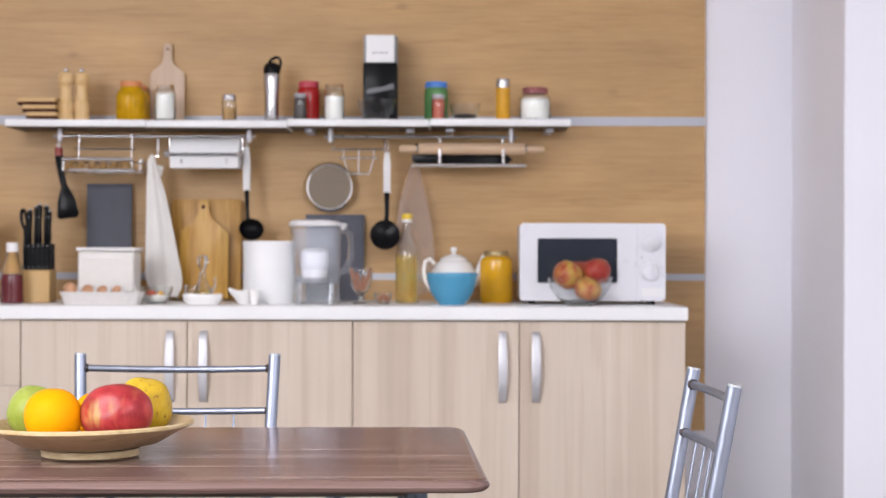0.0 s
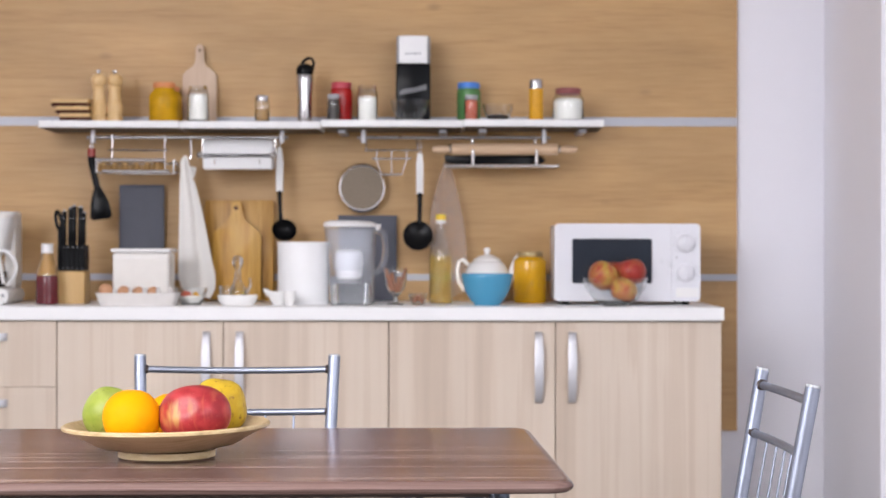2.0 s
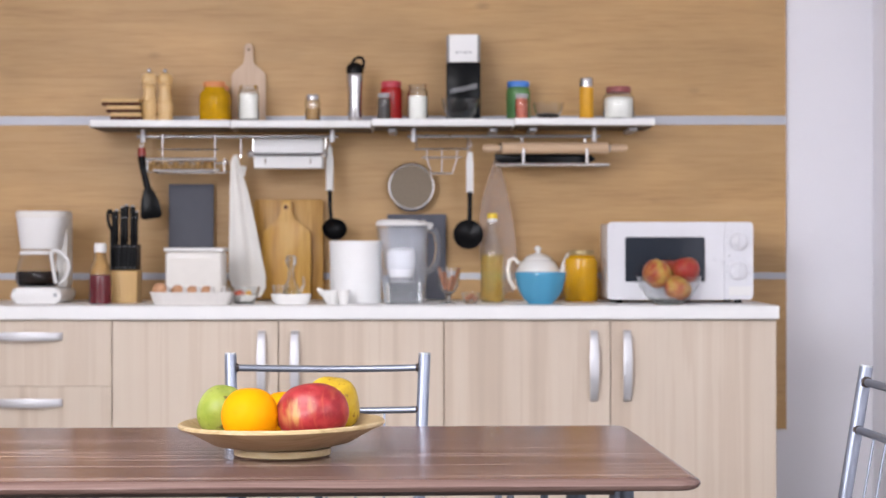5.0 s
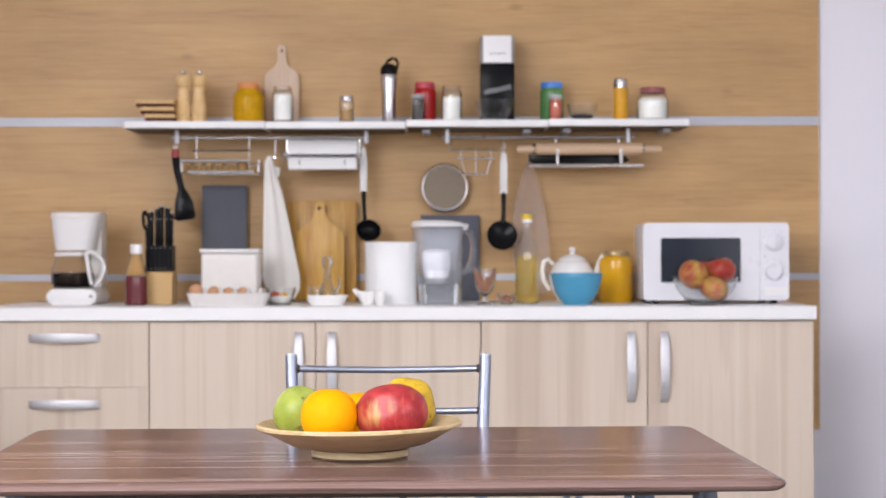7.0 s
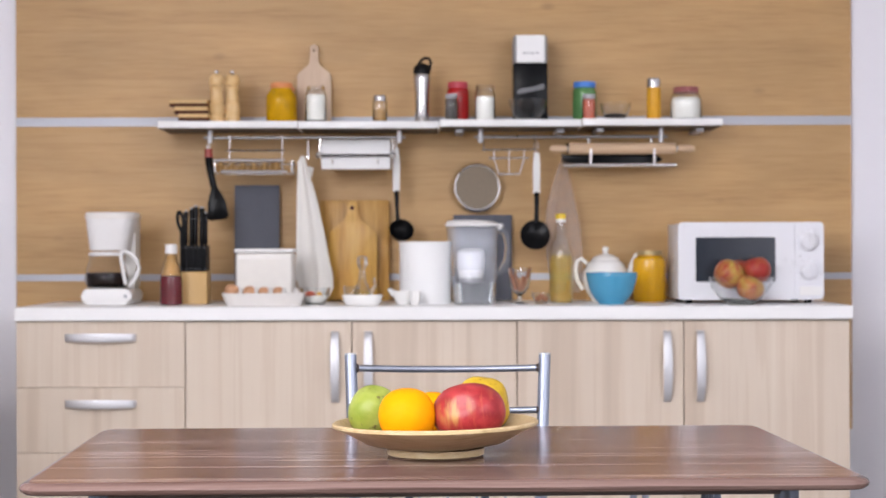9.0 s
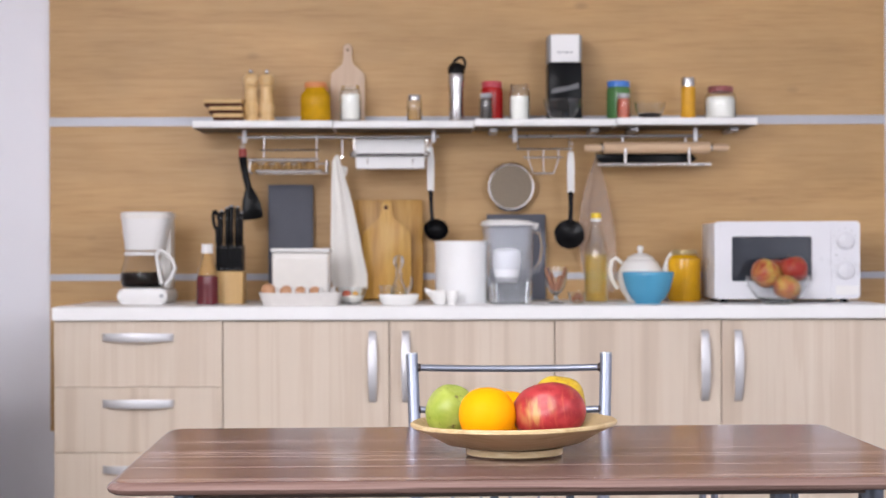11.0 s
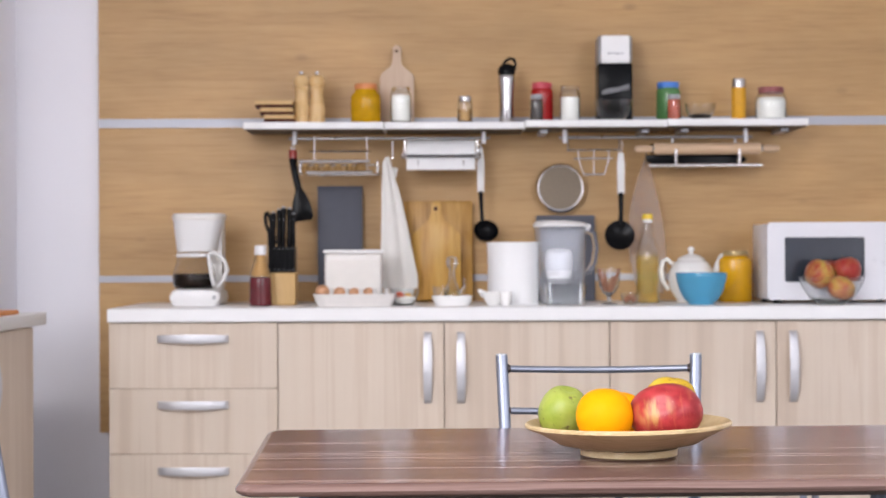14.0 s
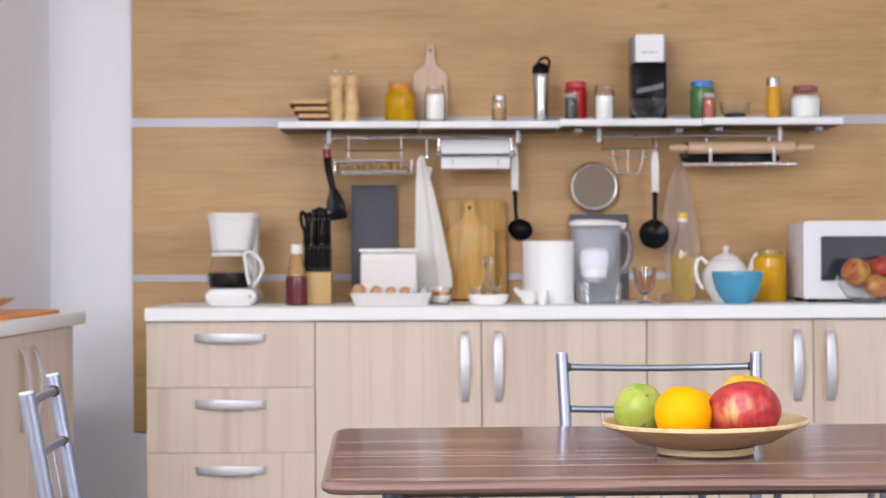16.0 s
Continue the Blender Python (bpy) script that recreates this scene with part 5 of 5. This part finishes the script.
# small white shell bowl
wb = thing("white_bowl", (-0.6256, 5.6, COUNTER), "small white porcelain bowl on the worktop", "bowl")
part("bowl", lathe([(0, 0), (0.02, 0), (0.022, 0.004), (0.034, 0.022), (0.041, 0.043), (0.0385, 0.043), (0.03, 0.022), (0, 0.008)], 30), porcelain, wb)
part("lip", tube([(-0.03, 0, 0.034), (-0.045, 0, 0.046), (-0.05, 0, 0.05)], [0.012, 0.007, 0.004], 10), porcelain, wb)
wb2 = thing("white_bowl", (-0.5894, 5.56, COUNTER), "tiny white porcelain cup on the worktop", "bowl")
part("bowl", lathe([(0, 0), (0.012, 0), (0.017, 0.02), (0.019, 0.045), (0.0172, 0.045), (0.014, 0.02), (0, 0.005)], 24), porcelain, wb2)

# water filter jug
wj = thing("water_filter_jug", (-0.402, 5.72, COUNTER), "clear grey plastic water filter jug with a white cartridge", "jug")
u = 0.0018


def loft(sections, n=36, power=0.7, close=True):
    """Rounded-square rings: (z, left, right, half depth)."""
    bm = bmesh.new()
    rings = []
    for z, l, r, d in sections:
        ring = []
        for i in range(n):
            a = 2 * math.pi * i / n
            c, s = math.cos(a), math.sin(a)
            ring.append(bm.verts.new(((l + r) / 2 + (r - l) / 2 * math.copysign(abs(c) ** power, c), d * math.copysign(abs(s) ** power, s), z)))
        rings.append(ring)
    for a, b in zip(rings, rings[1:]):
        for i in range(n):
            bm.faces.new((a[i], a[(i + 1) % n], b[(i + 1) % n], b[i]))
    if close:
        bm.faces.new(rings[0][::-1])
        bm.faces.new(rings[-1])
    return bm


o = [(0, -36, 36, 0.055), (3, -38, 38, 0.058), (70, -44, 40, 0.064), (138, -50, 42, 0.07)]
outer_s = [(z * u, l * u, r * u, d) for z, l, r, d in o]
inner_s = [(max(z * u, 0.003), l * u + 0.002, r * u - 0.002, d - 0.002) for z, l, r, d in reversed(o)]
jb = part("body", loft(outer_s + inner_s), grey_plastic, wj, "clear grey plastic body")
jb.visible_shadow = False
part("lid", loft([(138.2 * u, -51 * u, 44 * u, 0.072), (142 * u, -52 * u, 46 * u, 0.073), (147 * u, -48 * u, 34 * u, 0.066), (149 * u, -40 * u, 10 * u, 0.05)]), white_plastic, wj, "cloudy white lid")
part("spout_lip", loft([(132 * u, 40 * u, 48 * u, 0.02), (140 * u, 40 * u, 52 * u, 0.022), (143 * u, 40 * u, 50 * u, 0.02)]), white_plastic, wj)
hopper = [(60, -34, 30, 0.05), (100, -40, 35, 0.055), (134, -45, 38, 0.062)]
hs = [(z * u, l * u, r * u, d) for z, l, r, d in hopper]
part("funnel", loft(hs + [(z, l + 0.002, r - 0.002, d - 0.002) for z, l, r, d in reversed(hs)]), grey_plastic, wj, "grey plastic inner funnel").visible_shadow = False
part("cartridge", lathe([(0, 46 * u), (0.036, 46 * u), (0.042, 56 * u), (0.046, 82 * u), (0.044, 92 * u), (0.03, 98 * u), (0, 99 * u)], 28, at=(-6 * u, 0, 0)), white_plastic, wj, "white filter cartridge")
part("cartridge_foot", lathe([(0, 36 * u), (0.03, 36 * u), (0.036, 39 * u), (0.036, 45 * u), (0, 45.5 * u)], 28, at=(-6 * u, 0, 0)), grey_body, wj, "grey filter foot")
part("handle", tube([(40 * u, 0, 134 * u), (56 * u, 0, 126 * u), (60 * u, 0, 100 * u), (57 * u, 0, 75 * u), (48 * u, 0, 58 * u), (38 * u, 0, 55 * u)], [0.011, 0.011, 0.01, 0.01, 0.01, 0.009], 12), grey_plastic, wj)
gb = thing("glass_box", (-0.4013, 5.6, COUNTER), "small clear glass box in front of the jug", "glass box")
gs = [(0, -34 * u, 34 * u, 0.022), (37 * u, -37 * u, 37 * u, 0.026)]
part("box", loft(gs + [(max(z, 0.003), l + 0.002, r - 0.002, d - 0.002) for z, l, r, d in reversed(gs)], power=0.4), clear_glass, gb).visible_shadow = False

# footed glass with cinnamon
fg = thing("footed_glass", (-0.2602, 5.63, COUNTER), "footed glass holding brown cinnamon sticks", "glass")
fo = [(0, 0), (0.026, 0), (0.027, 0.003), (0.008, 0.008), (0.006, 0.026), (0.018, 0.036), (0.03, 0.055), (0.036, 0.09), (0.038, 0.115)]
part("glass", lathe(fo + [(0.0362, 0.115), (0.034, 0.09), (0.028, 0.057), (0.016, 0.04), (0, 0.036)], 30), clear_glass, fg).visible_shadow = False
for i, (a, b) in enumerate((((-0.012, 0, 0.045), (-0.032, 0.004, 0.115)), ((0.008, 0, 0.044), (0.034, -0.003, 0.116)), ((0.0, -0.01, 0.042), (0.012, -0.012, 0.09)), ((0.0, 0.01, 0.042), (-0.014, 0.012, 0.1)))):
    part("cinnamon_stick", tube([a, b], 0.0055, 9), cinnamon, fg)
nb = glass_bowl("glass_bowl", (-0.1897, 5.66, COUNTER), 0.0306, 0.0360, "tiny glass bowl with brown nuts", 0.6, "glass bowls")
for x, y, z in ((-0.01, 0, 0.005), (0.012, 0.003, 0.005), (0.001, -0.002, 0.014)):
    part("nut", lathe([(0, 0), (0.008, 0.003), (0.011, 0.01), (0.008, 0.017), (0, 0.02)], 12, at=(x, y, z)), cinnamon, nb)

# oil bottle
ob_ = thing("oil_bottle", (-0.1174, 5.8, COUNTER), "clear bottle of yellow cooking oil with a yellow cap", "bottle")
oo = [(0, 0), (0.036, 0), (0.0385, 0.005)] + [(0.0385 - 0.0016 * (i % 2), 0.022 + 0.0165 * i) for i in range(9)] + [(0.031, 0.185), (0.019, 0.22), (0.0145, 0.25), (0.014, 0.268)]
og = part("bottle", lathe(oo + [(max(r - 0.0012, 0), max(z, 0.0015)) for r, z in reversed(oo)], 30), clear_glass, ob_)
og.visible_shadow = False
part("oil", lathe([(0, 0.002), (0.034, 0.002), (0.0368, 0.006)] + [(0.0368 - 0.0016 * (i % 2), 0.022 + 0.0165 * i) for i in range(9)] + [(0, 0.156)], 28), oil_glass, ob_, "yellow oil").visible_shadow = False
part("collar", lathe([(0.0142, 0.262), (0.0165, 0.262), (0.0165, 0.272), (0, 0.272), (0, 0.262)], 20), white_plastic, ob_, "white collar")
part("cap", lathe([(0, 0.272), (0.0165, 0.272), (0.017, 0.276), (0.0155, 0.289), (0, 0.291)], 22), yellow_cap, ob_, "yellow cap")

# teapot behind the blue bowl
tp = thing("teapot", (0.0356, 5.88, COUNTER), "white porcelain teapot standing behind a blue bowl", "teapot")
part("body", lathe([(0, 0), (0.045, 0), (0.047, 0.006), (0.066, 0.035), (0.076, 0.07), (0.073, 0.1), (0.058, 0.128), (0.045, 0.138), (0, 0.138)], 40), porcelain, tp)
part("lid", lathe([(0, 0.138), (0.046, 0.138), (0.044, 0.144), (0.026, 0.154), (0.009, 0.159), (0.007, 0.164), (0.0115, 0.172), (0.009, 0.181), (0, 0.184)], 34), porcelain, tp)
part("spout", tube([(0.06, 0, 0.06), (0.08, 0, 0.085), (0.09, 0, 0.125), (0.1, 0, 0.15), (0.107, 0, 0.156)], [0.02, 0.015, 0.011, 0.009, 0.008], 14), porcelain, tp)
part("handle", tube([(-0.062, 0, 0.125), (-0.08, 0, 0.143), (-0.094, 0, 0.135), (-0.1, 0, 0.105), (-0.094, 0, 0.07), (-0.075, 0, 0.04)], 0.0065, 12), porcelain, tp)
bb = thing("blue_bowl", (0.0287, 5.6, COUNTER), "glossy turquoise blue ceramic bowl on the worktop", "bowl")
r = 0.0810
part("bowl", lathe([(0, 0), (0.04, 0), (0.041, 0.005), (0.052, 0.014), (0.068, 0.04), (0.077, 0.072), (r * 0.985, 0.085), (r, 0.098), (r * 0.985, 0.1), (r * 0.96, 0.098), (0.073, 0.07), (0.05, 0.02), (0, 0.01)], 48), blue_ceramic, bb)

# microwave
mw = thing("microwave", (0.4753, 5.65, COUNTER), "white microwave oven with a dark window and two dials", "microwave")
u = 0.0018
hw, h = 128.5 * u, 137 * u
part("housing", abox(-hw + 0.004, hw - 0.004, 0.012, 0.28, 0.012, h + 0.008, bevel=0.006, seg=2), enamel, mw)
for sx in (-1, 1):
    for y in (0.04, 0.26):
        part("foot", lathe([(0, 0), (0.012, 0), (0.013, 0.0125), (0, 0.0125)], 12, at=(sx * (hw - 0.04), y, 0)), black_plastic, mw)
div = (1404 - 1326.5) * u
wx0, wx1, wz0, wz1 = (1229 - 1326.5) * u, (1370 - 1326.5) * u, 38 * u, 117 * u


def corners(x0, x1, z0, z1, left, right, n=6):
    """Outline with one radius for its left and one for its right corners."""
    return arc(x1 - right, z1 - right, right, 0, 90, n) + arc(x0 + left, z1 - left, left, 90, 180, n) + arc(x0 + left, z0 + left, left, 180, 270, n) + arc(x1 - right, z0 + right, right, 270, 360, n)


def ring_plate(outer, inner, y0, y1):
    """A plate with an opening; both outlines have as many points."""
    bm = bmesh.new()
    loops = [[bm.verts.new((x, y, z)) for x, z in line] for line, y in ((outer, y0), (outer, y1), (inner, y1), (inner, y0))]
    for a, b in zip(loops, loops[1:] + loops[:1]):
        for i in range(len(a)):
            j = (i + 1) % len(a)
            bm.faces.new((a[i], a[j], b[j], b[i]))
    return bm


door = ring_plate(corners(-hw, div - 0.0004, 0.012, h + 0.012, 0.014, 0.0008), corners(wx0, wx1, wz0, wz1, 0.006, 0.006), -0.012, 0.0115)
dr = part("door", door, enamel, mw)
part("window", slab(corners(wx0 + 0.0003, wx1 - 0.0003, wz0 + 0.0003, wz1 - 0.0003, 0.006, 0.006), -0.0095, 0.008), oven_glass, dr, "dark tinted glass window")
cp2 = part("control_panel", slab(corners(div + 0.0004, hw, 0.012, h + 0.012, 0.0008, 0.014), -0.012, 0.0115), enamel, mw)
for z in (109, 57):
    d = part("dial", lathe([(0, 0), (17 * u, 0), (17 * u, 0.004), (14.5 * u, 0.006), (14 * u, 0.018), (12 * u, 0.02), (0, 0.02)], 28), enamel, cp2, "round white dial")
    d.matrix_basis = pose((1428 - 1326.5) * u, -0.012, z * u, 90, 0, 0)
    part("pointer", abox(-0.003, 0.003, -0.022, 0.022, 0.02, 0.024, bevel=0.001), enamel, d)
    for k in range(9):
        a = radians(-135 + 34 * k)
        t = part("dial_mark", abox(-0.001, 0.001, -0.0126, -0.0121, 0, 0.004), print_grey, cp2)
        t.matrix_basis = pose((1428 - 1326.5) * u + 20.5 * u * math.sin(a), 0, z * u + 20.5 * u * math.cos(a))
part("indicator", abox(-0.003, 0.003, -0.014, -0.0121, 0, 0.006), print_grey, cp2).matrix_basis = pose((1413 - 1326.5) * u, 0, 82 * u)
part("door_button", abox((1412 - 1326.5) * u, (1452 - 1326.5) * u, -0.015, -0.0121, 14 * u, 30 * u, bevel=0.001), white_plastic, cp2, "wide door release button")

# glass bowl of apples in front of the microwave
ab = thing("apple_bowl", (0.4272, 5.545, COUNTER), "clear glass bowl filled with red and yellow apples", "bowl")
ao = [(0, 0), (0.04, 0), (0.042, 0.004), (0.07, 0.022), (0.093, 0.055), (0.102, 0.088)]
part("bowl", lathe(ao + [(max(r - 0.0025, 0), max(z, 0.005)) for r, z in reversed(ao)], 44), clear_glass, ab).visible_shadow = False
AP = "apples in the glass bowl"
round_fruit("apple", (0.4503, 5.515, COUNTER + 0.012), 0.043, 0.076, mixed_apple_skin, "orange-yellow apple low in the glass bowl", "fruit", 0.08, 40, (15, 20), 0.0, True, AP)
round_fruit("apple", (0.3884, 5.54, COUNTER + 0.05), 0.047, 0.088, mixed_apple_skin, "yellow and red apple in the glass bowl", "fruit", 0.08, 100, (40, 0), 0.0, True, AP)
round_fruit("apple", (0.4802, 5.575, COUNTER + 0.062), 0.0475, 0.086, blush_apple_skin, "red and yellow apple on top of the pile", "fruit", 0.08, 200, (10, 10), 0.0, True, AP)
round_fruit("apple", (0.4303, 5.6, COUNTER + 0.06), 0.044, 0.08, blush_apple_skin, "dark red apple at the back of the bowl", "fruit", 0.08, 0, (10, 0), 0.0, True, AP)

# ---- on the side worktop ----
ob2 = thing("orange_board", (-2.235, 4.68, COUNTER), "orange plastic chopping board on the side worktop", "board")
part("panel", moved(abox(-0.24, 0.24, -0.35, 0.33, 0, 0.012, bevel=0.004, seg=2), pose(0, 0, 0, 0, 0, -2.8)), orange_board, ob2)
sp2 = thing("wooden_dish", (-2.157, 4.6, COUNTER + 0.0125), "pale wooden dish with green leaves on the board", "dish")
part("dish", lathe([(0, 0), (0.07, 0), (0.075, 0.006), (0.12, 0.024), (0.145, 0.04), (0.143, 0.043), (0.11, 0.03), (0, 0.012)], 40), bamboo, sp2)
for i in range(9):
    a = i * 2.4
    lf = slab([(0, 0), (0.025, 0.018), (0.06, 0.014), (0.08, 0), (0.06, -0.014), (0.025, -0.018)], -0.001, 0.001)
    part("leaf", moved(lf, pose(0.03 * math.cos(a), 0.03 * math.sin(a), 0.03 + 0.006 * i, 70, -20 - 5 * (i % 3), 137 * i)), leaf_green, sp2)
